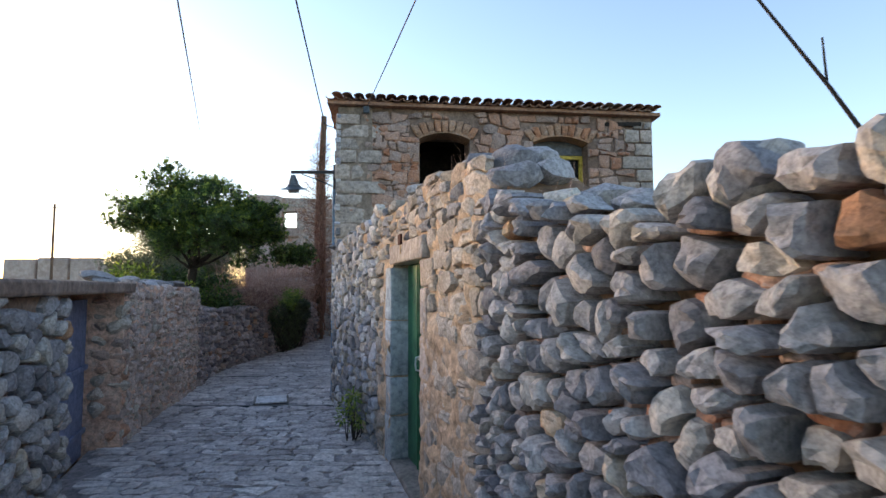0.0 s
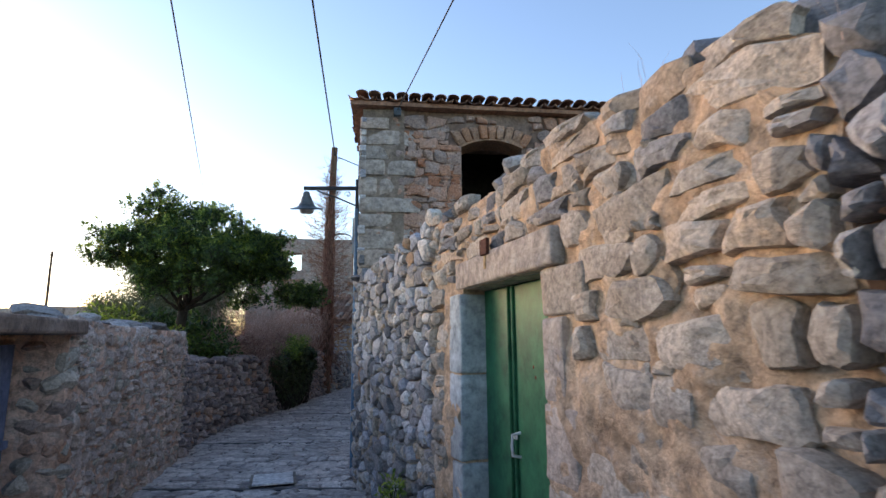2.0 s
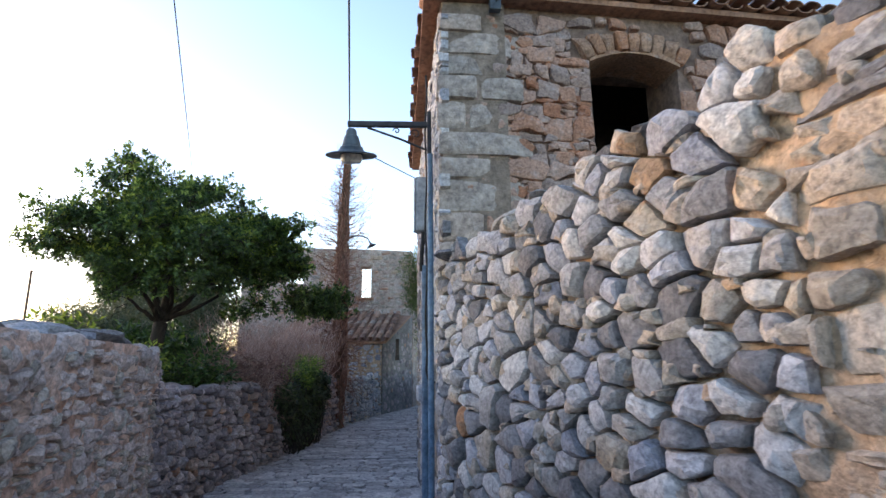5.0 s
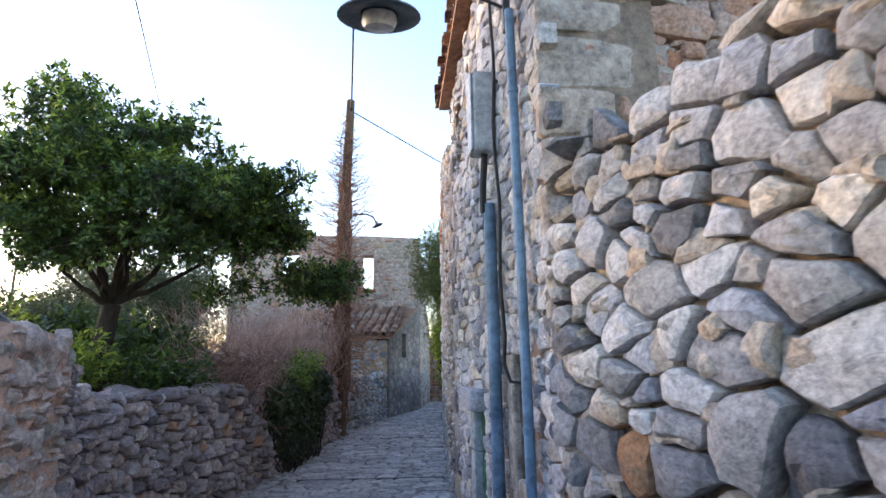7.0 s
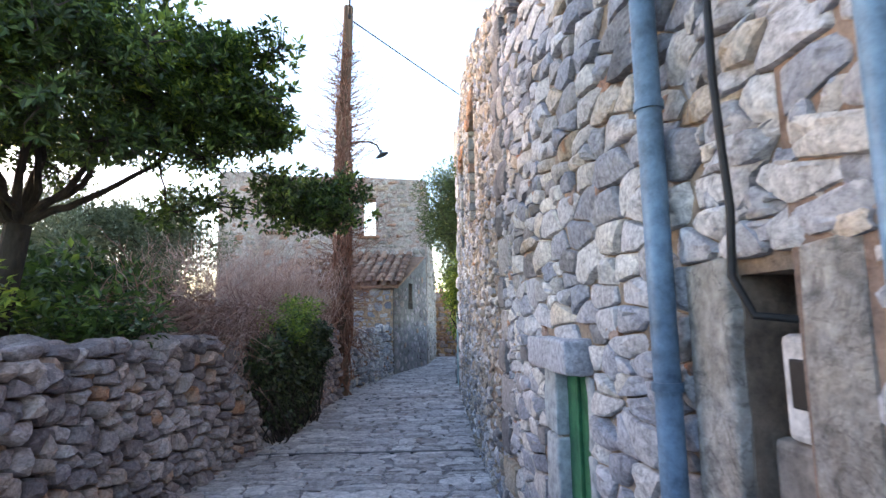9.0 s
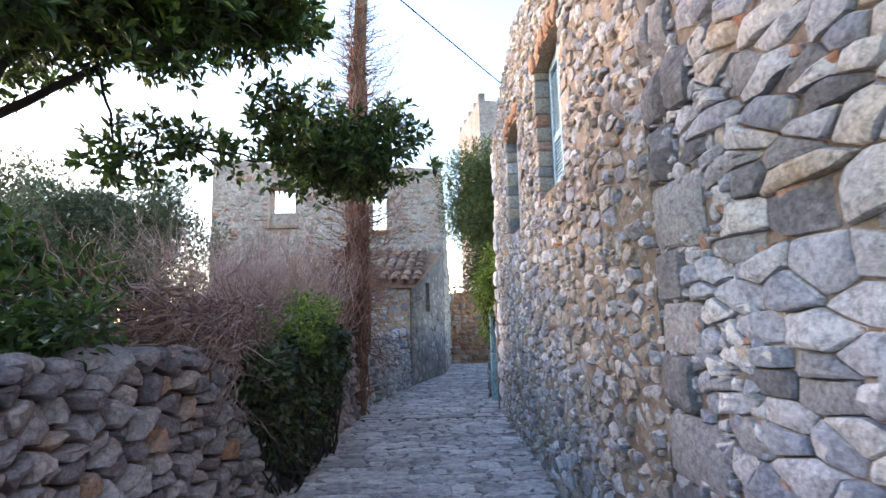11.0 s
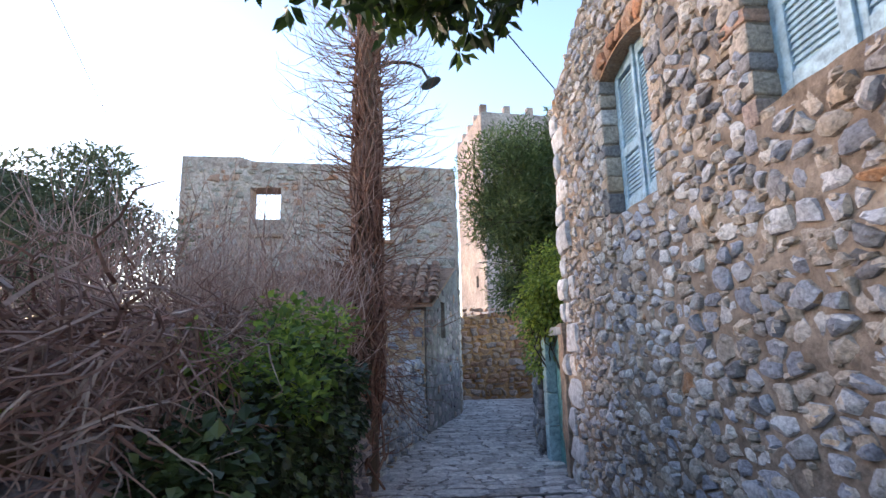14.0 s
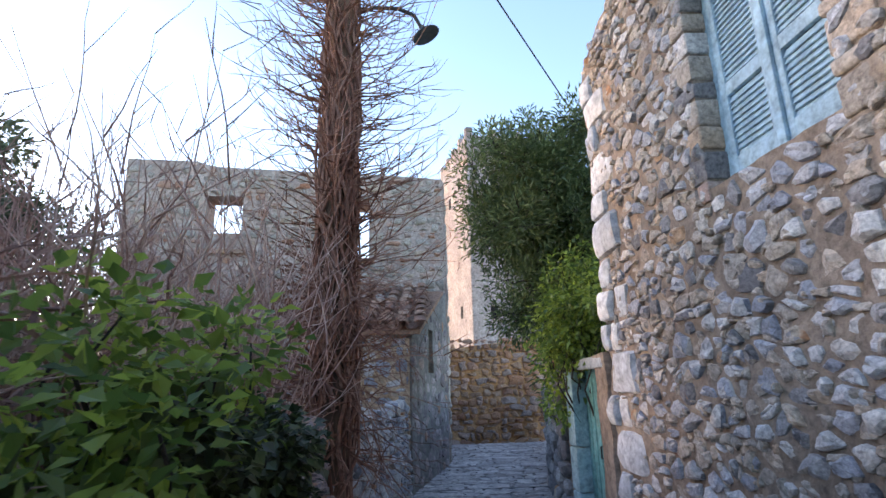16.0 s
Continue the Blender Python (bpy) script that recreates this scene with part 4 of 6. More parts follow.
part("side_wall", boxed((0.5, 3.2, 4.3), pose(-7.9, 23.6, 2.1), 0), M_FARPLASTER, ruin)
part("rear_wall", boxed((5.8, 0.4, 2.4), pose(-5.3, 25.3, 1.1), 0), M_FARPLASTER, ruin)

# ---- far end of the lane ----
FW = Face([(-2.6, 25.1), (0.0, 25.0), (0.7, 25.4), (3.5, 27.4)], out=1)
fw = tagged(wall_body("wall_far", FW, 0, FW.length, profile([(0, 2.0), (1.2, 2.15), (2.6, 2.3), (3.2, 2.3), (7, 2.2)]), 0.5, M_ORANGE, None, step=0.15, depth=lambda s, v: 0.005 + 0.015 * lump(s, v, 4), v0=-0.3), "rubble wall with orange mortar closing the lane", "stone wall", kind="structure")
fp = courses(0, FW.length, -0.2, 2.25, 0.24, 0.14, rng, 0.24, 0.7, 0.2)
rng.shuffle(fp)
lay(fp[::2], FW.place, fw, "warm", rng, (-1, 25), 100, gap=0.02, depth=0.08, tilt=0.4)
lay(fp[1::2], FW.place, fw, "russet", rng, (-1, 25), 100, gap=0.02, depth=0.07, tilt=0.4)
tower = thing("stone_tower", "tall pale stone tower house with small battlements", "tower")
TW = pose(0.1, 34.5, 0, 0, 0, 8.2) @ pose(2.6, 2.6, 0)
for name, size, at in (("wall", (5.2, 5.2, 12.6), (0, 0, 6.3)),):
    part(name, boxed(size, TW @ pose(*at), 0.05), surface("pale_tower_stone", [(0.25, (0.34, 0.28, 0.25)), (0.5, (0.43, 0.36, 0.32)), (0.75, (0.50, 0.43, 0.385))], None, bump=0.8, bump_size=9, grain=9, stain=0.5, speck=0.3), tower)
for k in range(5):
    for sx, sy_ in ((-2.42 + 1.21 * k, -2.42), (-2.42, -2.42 + 1.21 * k)):
        if k or sx < sy_ + 9:
            part("merlon", boxed((0.34, 0.34, 0.4), TW @ pose(sx, sy_, 12.79), 0.04), M_FARPLASTER, tower)
# tower windows: near-black boxes on the wall, their colour standing for shaded openings
for x, z in ((-1.3, 10.4), (-0.9, 7.3), (-1.6, 4.2)):
    part("window", boxed((0.32, 0.06, 0.55), TW @ pose(x, -2.6, z), 0.01), M_DARKIN, tower, "dark slit window")
for y, z in ((-1.2, 10.6), (0.6, 10.2), (-1.0, 4.4)):
    part("window", boxed((0.06, 0.3, 0.55), TW @ pose(-2.6, y, z), 0.01), M_DARKIN, tower, "dark slit window")

part("infill", boxed((rw1[1] - rw1[0], 0.2, 0.36), RF.spot((rw1[0] + rw1[1]) / 2, 3.88, -0.2), 0.02), M_FARPLASTER, ruin)
for hole in (rw1, rw2):
    part("window_sill", boxed((hole[1] - hole[0] + 0.2, 0.3, 0.08), RF.spot((hole[0] + hole[1]) / 2, hole[2] - 0.04, -0.02), 0.015), STONES["russet", "object"], ruin)

# ---- clay tile roofs ----
def tile_mesh(length=0.46, r0=0.088, r1=0.07, thick=0.013):
    """A half-round clay tile along y, hollow side down."""
    verts, faces = [], []
    N = 6
    for y, r in ((0.0, r0), (length, r1)):
        for rr in (r, r - thick):
            for k in range(N + 1):
                a = math.pi * k / N
                verts.append((rr * math.cos(a), y, rr * math.sin(a) * 0.55))
    o = N + 1
    for k in range(N):
        faces += [(k, k + 1, 2 * o + k + 1, 2 * o + k), (o + k, 3 * o + k, 3 * o + k + 1, o + k + 1), (k, o + k, o + k + 1, k + 1), (2 * o + k, 2 * o + k + 1, 3 * o + k + 1, 3 * o + k)]
    return mesh_of("tile", verts, faces, STONES["tile", "object"], True, 50)


TILE, NARROW_TILE = tile_mesh(), tile_mesh(0.44, 0.074, 0.06)


def tiles(parent, origin, along, up, n, rows, pitch, rng, width=0.2, mesh=TILE):
    """Rows of tiles: channels and covers, from the eave corner at origin."""
    along, up = Vector(along).normalized(), Vector(up).normalized()
    normal = along.cross(up).normalized()
    for r in range(rows):
        for i in range(n):
            for cover in (0, 1):
                p = Vector(origin) + along * ((i + 0.5 * cover) * width + rng.uniform(-0.012, 0.012)) + up * (r * pitch + rng.uniform(-0.03, 0.03)) + normal * (0.03 * cover + 0.012 * r)
                zx = normal if cover else -normal
                xx = along if cover else -along
                m = Matrix(((xx.x, up.x, zx.x, p.x), (xx.y, up.y, zx.y, p.y), (xx.z, up.z, zx.z, p.z), (0, 0, 0, 1)))
                ob = new("tile", mesh)
                ob.parent = parent
                ob.matrix_basis = m @ pose(0, 0, 0, rng.uniform(-2, 2), rng.uniform(-4, 4), rng.uniform(-3, 3))


rc = [(-1.66, 7.38, 4.26), (3.4, 7.99, 4.25), (3.35, 11.2, 4.22), (-1.9, 10.75, 4.07), (0.9, 9.4, 4.5)]
rvs = [Vector(p) for p in rc] + [Vector(p) - Vector((0, 0, 0.05)) for p in rc[:4]]
roof = part("roof", ([tuple(v) for v in rvs], [(0, 1, 4), (1, 2, 4), (2, 3, 4), (3, 0, 4), (1, 0, 5, 6), (0, 3, 8, 5), (2, 1, 6, 7), (3, 2, 7, 8), (5, 8, 7, 6)]), STONES["tile", "island"], house, "low clay tile roof")
fd = (Vector(rc[1]) - Vector(rc[0])).normalized()
tiles(roof, Vector(rc[0]) + Vector((0.06, -0.04, 0.04)), fd, Vector((-0.03, 1, 0.12)), 32, 3, 0.34, rng, 0.158, NARROW_TILE)
sdn = (Vector(rc[0]) - Vector(rc[3])).normalized()
tiles(roof, Vector(rc[3]) + Vector((-0.04, 0.03, 0.04)), sdn, Vector((1, 0.05, 0.12)), 19, 3, 0.34, rng, 0.158, NARROW_TILE)

ac = [Vector(p) for p in ((-6.3, 18.88, 1.98), (-3.0, 19.02, 1.98), (-2.42, 21.66, 2.93), (-6.1, 21.6, 2.93))]
aroof = part("roof", ([tuple(v) for v in ac] + [tuple(v - Vector((0, 0, 0.06))) for v in ac], [(0, 1, 2, 3), (4, 7, 6, 5), (0, 4, 5, 1), (1, 5, 6, 2), (3, 2, 6, 7), (0, 3, 7, 4)]), STONES["tile", "island"], annexe, "uneven mossy tile roof")
tiles(aroof, ac[0] + Vector((0.95, 0.0, 0.05)), ac[1] - ac[0], ac[3] - ac[0], 11, 8, 0.33, rng, 0.225)

# ---- hut door, frame and iron ----
DC, DW = (D0 + D1) / 2, D1 - D0
# backing coloured near black, as the shade in the gap between the leaves
hutdoor = part("door", boxed((DW + 0.04, 0.05, 1.78), HUT.spot(DC, 0.89, -0.16), 0.003), M_DARKIN, hut, "closed double door of green painted metal")
SEAM = hy(4.4)
for a, b in ((D0, SEAM), (SEAM, D1)):
    part("door_leaf", boxed((b - a - 0.012, 0.03, 1.74), HUT.spot((a + b) / 2, 0.885, -0.128), 0.006), M_GREEN, hutdoor, "green painted metal leaf")
for x in (-0.03, 0.03):
    part("rib", boxed((0.014, 0.02, 1.74), HUT.spot(SEAM + x, 0.885, -0.108), 0.006), M_GREEN, hutdoor)
v_, f_ = tube([HUT.spot(SEAM - 0.075, 0.93, -0.11 + d) @ Vector((0, 0, h)) for d, h in ((0, 0.06), (0.045, 0.05), (0.05, 0.0), (0.045, -0.05), (0, -0.06))], 0.008, 8)
part("handle", (v_, f_), M_COVER, hutdoor, "bent steel handle", smooth=True)
part("hasp", boxed((0.055, 0.01, 0.022), HUT.spot(SEAM - 0.02, 0.96, -0.105), 0.003), M_COVER, hutdoor)
for x, z in ((-0.25, 1.33), (-0.27, 1.28)):
    part("rust_spot", lathe([(0.001, 0.002), (0.006, 0.001), (0.01, 0.0)], HUT.spot(SEAM + x, z, -0.112) @ pose(0, 0, 0, -90), 8), M_RUST, hutdoor)


def block(s, v, d, w, h, t, name, material, parent, rng, label=""):
    """A dressed stone block with worn edges."""
    bm = boxed((w, t, h), HUT_M(s, v, d), 0.014)
    bmesh.ops.subdivide_edges(bm, edges=[e for e in bm.edges if e.calc_length() > 0.12], cuts=3, use_grid_fill=True)
    o = rng.uniform(-50, 50)
    for q in bm.verts:
        q.co += Vector((noise.noise(q.co * 9 + Vector((o, 0, 0))), noise.noise(q.co * 9 + Vector((0, o, 0))), noise.noise(q.co * 9 + Vector((0, 0, o))))) * 0.009
    return part(name, bm, material, parent, label, smooth=True, sharp=45)


HUT_M = HUT.spot
z = 0.0
for h in (0.42, 0.34, 0.5, 0.48):
    w = rng.uniform(0.14, 0.2)
    block(D1 + w / 2 - 0.015, z + h / 2, -0.085, w, h - 0.012, 0.27, "jamb_block", M_BLUEWASH, hut, rng)
    z += h
z = 0.0
for h, w in ((0.5, 0.19), (0.42, 0.3), (0.3, 0.24), (0.34, 0.17)):
    block(D0 - w / 2 + 0.015, z + h / 2, -0.088, w, h - 0.012, 0.27, "jamb_block", STONES[rng.choice(("dusty", "quoin")), "object"], hut, rng)
    z += h
block(D0 - 0.15, 1.66, -0.08, 0.33, 0.19, 0.25, "jamb_block", STONES["dusty", "object"], hut, rng)
block((D0 + D1) / 2 - 0.01, 1.845, -0.085, 1.3, 0.165, 0.3, "lintel", STONES["quoin", "object"], hut, rng, "long pale stone lintel")
part("door_sill", boxed((DW + 0.1, 0.3, 0.06), HUT.spot(DC, 0.02, -0.08), 0.015), M_CEMENT, hut)
tagged(part("iron_plate", boxed((0.10, 0.02, 0.085), HUT.spot(hy(4.31), 1.95, 0.075), 0.004), M_RUST), "small rusty iron plate on the hut wall", "plate")

M_OCHRE = surface("ochre_rust_stain", [(0.3, (0.40, 0.25, 0.11)), (0.7, (0.5, 0.36, 0.2))], None, bump=0.3)
part("rust_stain", boxed((0.03, 0.006, 0.07), HUT.spot(hy(4.33), 1.87, 0.066), 0.002), M_OCHRE, hut, "ochre rust streak on the lintel")

# ---- windows of the house ----
def reveal_window(face, hole, depth):
    return face.spot((hole[0] + hole[1]) / 2, (hole[2] + hole[3]) / 2, -depth), hole[1] - hole[0], hole[3] - hole[2]


m, w, h = reveal_window(FRONT, w2, 0.26)
# near-black pane: the unlit room is put into its colour
win = part("window", boxed((w, 0.02, h), m @ pose(0, -0.05, 0), 0), M_DARKIN, house, "yellow-framed window under a grey board")
part("board", boxed((w, 0.03, 0.22), m @ pose(0, 0, h / 2 - 0.12), 0.004), M_SLATE, win)
for x, zz, sw_, sh in ((0, h / 2 - 0.27, w, 0.06), (-w / 2 + 0.03, -0.15, 0.06, h - 0.3), (w / 2 - 0.03, -0.15, 0.06, h - 0.3), (-0.14, -0.15, 0.06, h - 0.3)):
    part("window_frame", boxed((sw_, 0.05, sh), m @ pose(x, 0.012, zz), 0.005), M_YELLOW, win)
# near-black sheet added behind the open window as the darkness of the room
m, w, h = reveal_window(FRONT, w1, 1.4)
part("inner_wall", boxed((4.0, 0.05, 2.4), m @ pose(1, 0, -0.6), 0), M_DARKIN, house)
m, w, h = reveal_window(LANE, slit, 0.3)
part("window_board", boxed((w, 0.03, h), m, 0.004), M_RUST, house)
part("insulator_box", boxed((0.09, 0.06, 0.1), FRONT.spot(fx(-1.12), 4.14, 0.09), 0.01), M_LAMP, house)

# cellar door, its frame; the niche with a meter
m, w, h = reveal_window(LANE, door2, 0.04)
cd = part("cellar_door", boxed((w, 0.03, h), m, 0.004), M_GREEN, house, "low green painted cellar door")
part("rib", boxed((0.03, 0.02, h), m @ pose(0, 0.02, 0), 0.004), M_GREEN, cd)
part("latch", boxed((0.05, 0.02, 0.03), m @ pose(-0.12, 0.03, 0.05), 0.004), M_COVER, cd)
HUT_M = LANE.spot
z = 0.0
for hh in (0.34, 0.4, 0.3):
    block(door2[1] + 0.085, z + hh / 2, -0.075, 0.18, hh - 0.01, 0.22, "jamb_block", M_BLUEWASH, house, rng)
    block(door2[0] - 0.03, z + hh / 2, -0.105, 0.08, hh - 0.01, 0.22, "jamb_block", M_BLUEWASH, house, rng)
    z += hh
block((door2[0] + door2[1]) / 2 + 0.06, 1.115, -0.02, 0.56, 0.14, 0.26, "lintel", STONES["pale", "object"], house, rng)
for ss, ww, zz, hh in ((niche[0] - 0.07, 0.14, 0.98, 0.88), (niche[1] + 0.09, 0.17, 0.98, 0.86), ((niche[0] + niche[1]) / 2, niche[1] - niche[0], 0.72, 0.2)):
    block(ss, zz, -0.055, ww, hh, 0.16, "niche_surround", M_ROUGHCAST, house, rng, "rough cement surround")
# back of the niche, with its shade put into the colour
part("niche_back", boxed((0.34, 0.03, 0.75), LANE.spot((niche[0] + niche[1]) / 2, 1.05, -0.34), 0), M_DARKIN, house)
meter = tagged(new("electricity_meter"), "white electricity meter box inside the wall niche", "meter")
part("case", boxed((0.13, 0.1, 0.22), LANE.spot((niche[0] + niche[1]) / 2 - 0.02, 1.13, -0.09), 0.016), M_WHITE, meter)
part("display", boxed((0.07, 0.012, 0.1), LANE.spot((niche[0] + niche[1]) / 2 - 0.02, 1.14, -0.04), 0.004), M_BLACK, meter, "dark dial window")
part("shelf", boxed((0.19, 0.12, 0.2), LANE.spot((niche[0] + niche[1]) / 2, 0.92, -0.1), 0.02), M_CEMENT, meter)

# ---- shutters ----
def shutter_pair(hole):
    m, w, h = reveal_window(LANE, hole, 0.115)
    # near-black backing paints the shade behind the louvres
    win = part("window", boxed((w, 0.02, h), m @ pose(0, -0.1, 0), 0), M_DARKIN, gable, "window closed by pale blue louvred shutters")
    part("window_frame", boxed((0.05, 0.07, h), m @ pose(-w / 2 + 0.025, -0.01, 0), 0.004), M_SHUTTER, win)
    part("window_frame", boxed((0.05, 0.07, h), m @ pose(w / 2 - 0.025, -0.01, 0), 0.004), M_SHUTTER, win)
    for k in (-1, 1):
        c = k * (w / 4 - 0.015)
        lw = w / 2 - 0.045
        part("shutter", boxed((0.055, 0.04, h), m @ pose(c - lw / 2 + 0.028, 0.01, 0), 0.006), M_SHUTTER, win, "pale blue louvred shutter")
        part("stile", boxed((0.055, 0.04, h), m @ pose(c + lw / 2 - 0.028, 0.01, 0), 0.006), M_SHUTTER, win)
        for zz, rh in ((h / 2 - 0.05, 0.1), (-h / 2 + 0.07, 0.14), (-0.1, 0.07)):
            part("rail", boxed((lw - 0.1, 0.036, rh), m @ pose(c, 0.01, zz), 0.004), M_SHUTTER, win)
        n = int((h - 0.25) / 0.031)
        slat = boxed((lw - 0.1, 0.045, 0.008), pose(0, 0, 0, 0, 0, 0), 0)
        me = bpy.data.meshes.new("slat")
        slat.to_mesh(me)
        slat.free()
        me.materials.append(M_SHUTTER)
        for i in range(n):
            zz = -h / 2 + 0.16 + i * 0.031
            if abs(zz + 0.1) < 0.04:
                continue
            ob = new("slat", me)
            ob.parent = win
            ob.matrix_basis = m @ pose(c, 0.01, zz, -66, 0, 0)
    part("meeting_strip", boxed((0.05, 0.02, h), m @ pose(0, 0.04, 0), 0.005), M_SHUTTER, win)


HUT_M = LANE.spot
for hole in (wn1, wn2):
    for edge_, sgn in ((hole[0], -1), (hole[1], 1)):
        z = hole[2] - 0.06
        while z < hole[3]:
            hh = rng.uniform(0.07, 0.17)
            ww = rng.choice((0.1, 0.14, 0.2))
            block(edge_ + sgn * (ww / 2 - 0.012), z + hh / 2, -0.083, ww, hh - 0.012, 0.24, "jamb_block", STONES[rng.choice(("pale", "grey", "warm", "dusty", "dusty")), "object"], gable, rng)
            z += hh
shutter_pair(wn1)
shutter_pair(wn2)

# ---- shed details ----
part("slab", boxed((3.9, 0.75, 0.1), SHED.spot(sy(3.52), 1.565, -0.3), 0.02), M_JOINT, shed, "rough concrete lintel slab")
for d in (-0.03, -0.18):
    z = 0.05
    while z < 1.44:
        k = rng.uniform(0.75, 1.35)
        part("jamb_stone", boulder(tuple(SHED.place(sd_hole[1] + 0.07 + rng.uniform(-0.02, 0.02), z + 0.07 * k, d)), (0.1, 0.12, 0.085 * k), rng, rng.uniform(-25, 25)), STONES[rng.choice(("warm", "dusty")), "object"], shed, smooth=True, sharp=32)
        z += 0.145 * k
m, w, h = reveal_window(SHED, sd_hole, 0.3)
sdoor = part("door", boxed((w, 0.03, 1.5), m, 0.004), M_BLUEDOOR, shed, "blue painted metal door")
part("crossbar", boxed((w, 0.03, 0.05), m @ pose(0, 0.03, 0.1), 0.006), M_BLUEDOOR, sdoor)
part("crossbar", boxed((w, 0.03, 0.05), m @ pose(0, 0.03, -0.5), 0.006), M_BLUEDOOR, sdoor)
SREAR = Face([(-2.9, -2.6), (-4.6, 3.0), (-5.8, 7.6)], out=-1)
wall_body("rear_wall", SREAR, 0, SREAR.length, lambda s: 1.36, 0.4, M_PINK, shed, step=0.3)
rv_, rf_ = [], []
for k in range(41):
    s_ = SHED.length * k / 40
    q = s_ / SHED.length * SREAR.length
    z = min(1.5, shed_top(s_) - 0.02)
    for p in (SHED.place(s_, z, -0.45), SREAR.place(q, 1.4, -0.05)):
        rv_ += [p, p - Vector((0, 0, 0.12))]
for k in range(40):
    a = 4 * k
    rf_ += [(a, a + 2, a + 6, a + 4), (a + 1, a + 5, a + 7, a + 3), (a, a + 4, a + 5, a + 1), (a + 2, a + 3, a + 7, a + 6)]
part("roof", (rv_, rf_), M_CEMENT, shed, "flat earth and concrete roof")

# ---- lamp on the house corner ----
def scroll(c, r, m):
    return [m @ Vector((c[0] + r * (1 - t / 14) * math.cos(t * 0.6), 0, c[1] + r * (1 - t / 14) * math.sin(t * 0.6))) for t in range(13)]


blamp = tagged(new("street_lamp"), "blue-grey enamel bell lamp on an iron wall bracket", "street lamp", "street lamps")
BX = pose(-1.62, 7.79, 3.27, 0, 0, 182)
part("back_plate", boxed((0.035, 0.05, 0.46), BX @ pose(0.01, 0, -0.1), 0.006), M_IRON, blamp)
part("arm", boxed((0.66, 0.04, 0.045), BX @ pose(0.33, 0, 0.02), 0.006), M_IRON, blamp)
part("brace", tube([BX @ Vector(p) for p in ((0.02, 0, -0.2), (0.25, 0, -0.1), (0.5, 0, -0.01))], 0.009, 8), M_IRON, blamp, smooth=True)
for c, r in (((0.12, -0.06), 0.045), ((0.27, -0.035), 0.03)):
    part("scroll", tube(scroll(c, r, BX), 0.005, 6), M_IRON, blamp, smooth=True)
LX = BX @ pose(0.63, 0, 0.0, -13) @ Matrix.Scale(0.92, 4)
part("shade", lathe([(0.0, -0.015), (0.03, -0.02), (0.045, -0.04), (0.05, -0.08), (0.06, -0.085), (0.07, -0.12), (0.085, -0.175), (0.098, -0.18), (0.108, -0.21), (0.14, -0.23), (0.218, -0.245), (0.224, -0.256), (0.216, -0.26), (0.15, -0.25), (0.10, -0.24)], LX), M_LAMP, blamp, "bell-shaped enamel shade", smooth=True)
part("glass", lathe([(0.09, -0.245), (0.095, -0.285), (0.08, -0.315), (0.0, -0.325)], LX, 16), M_GLASSW, blamp, smooth=True)

# ---- conduits, box and cables on the house wall ----
def standing(face, y, z0, z1, d, r, name, material, label, cat, wob=0.0):
    pts = [face.place(ly(y) + wob * math.sin(q * 5), z0 + (z1 - z0) * q / 10, d) for q in range(11)]
    t = tagged(new(name), label, cat)
    part("tube", tube(pts, r, 12), material, t, smooth=True)
    for zz in np.arange(z0 + 0.35, z1, 0.75):
        part("clip", tube([face.place(ly(y), zz - 0.012, d), face.place(ly(y), zz + 0.012, d)], r * 1.18, 12), material, t, smooth=True)
    return t


standing(LANE, 8.4, 0.0, 2.25, 0.075, 0.034, "conduit", M_PIPE, "blue plastic conduit on the stone wall", "pipe")
standing(LANE, 7.745, 0.0, 3.02, 0.075, 0.022, "conduit", M_PIPE, "thin blue conduit below the wall lamp", "pipe")
bx = tagged(new("junction_box"), "grey plastic electric box on the house wall", "box")
part("case", boxed((0.15, 0.13, 0.5), LANE.spot(ly(8.4), 2.8, 0.10), 0.018), M_BOX, bx)
part("lid", boxed((0.14, 0.012, 0.48), LANE.spot(ly(8.4), 2.8, 0.172), 0.006), M_BOX, bx)
cb = tagged(new("cable"), "thick black cable between box and conduit", "cable")
part("cable_run", tube([LANE.place(ly(8.4), z, 0.1 + 0.01 * math.sin(z * 9)) for z in np.linspace(2.2, 2.56, 6)], 0.02, 8), M_BLACK, cb, smooth=True)
cb = tagged(new("cable"), "black cable sagging into the meter niche", "cable")
pts = [LANE.place(ly(8.11) + 0.02 * math.sin(z * 3), z, 0.085 + 0.008 * math.sin(z * 8)) for z in np.linspace(3.9, 1.5, 18)]
pts += [LANE.place(ly(8.11) - 0.02, 1.36, 0.09), LANE.place(ly(8.06), 1.28, 0.07), LANE.place(ly(8.0), 1.27, 0.0), LANE.place(ly(7.99), 1.2, -0.1)]
part("cable_run", tube(pts, 0.009, 8), M_BLACK, cb, smooth=True)

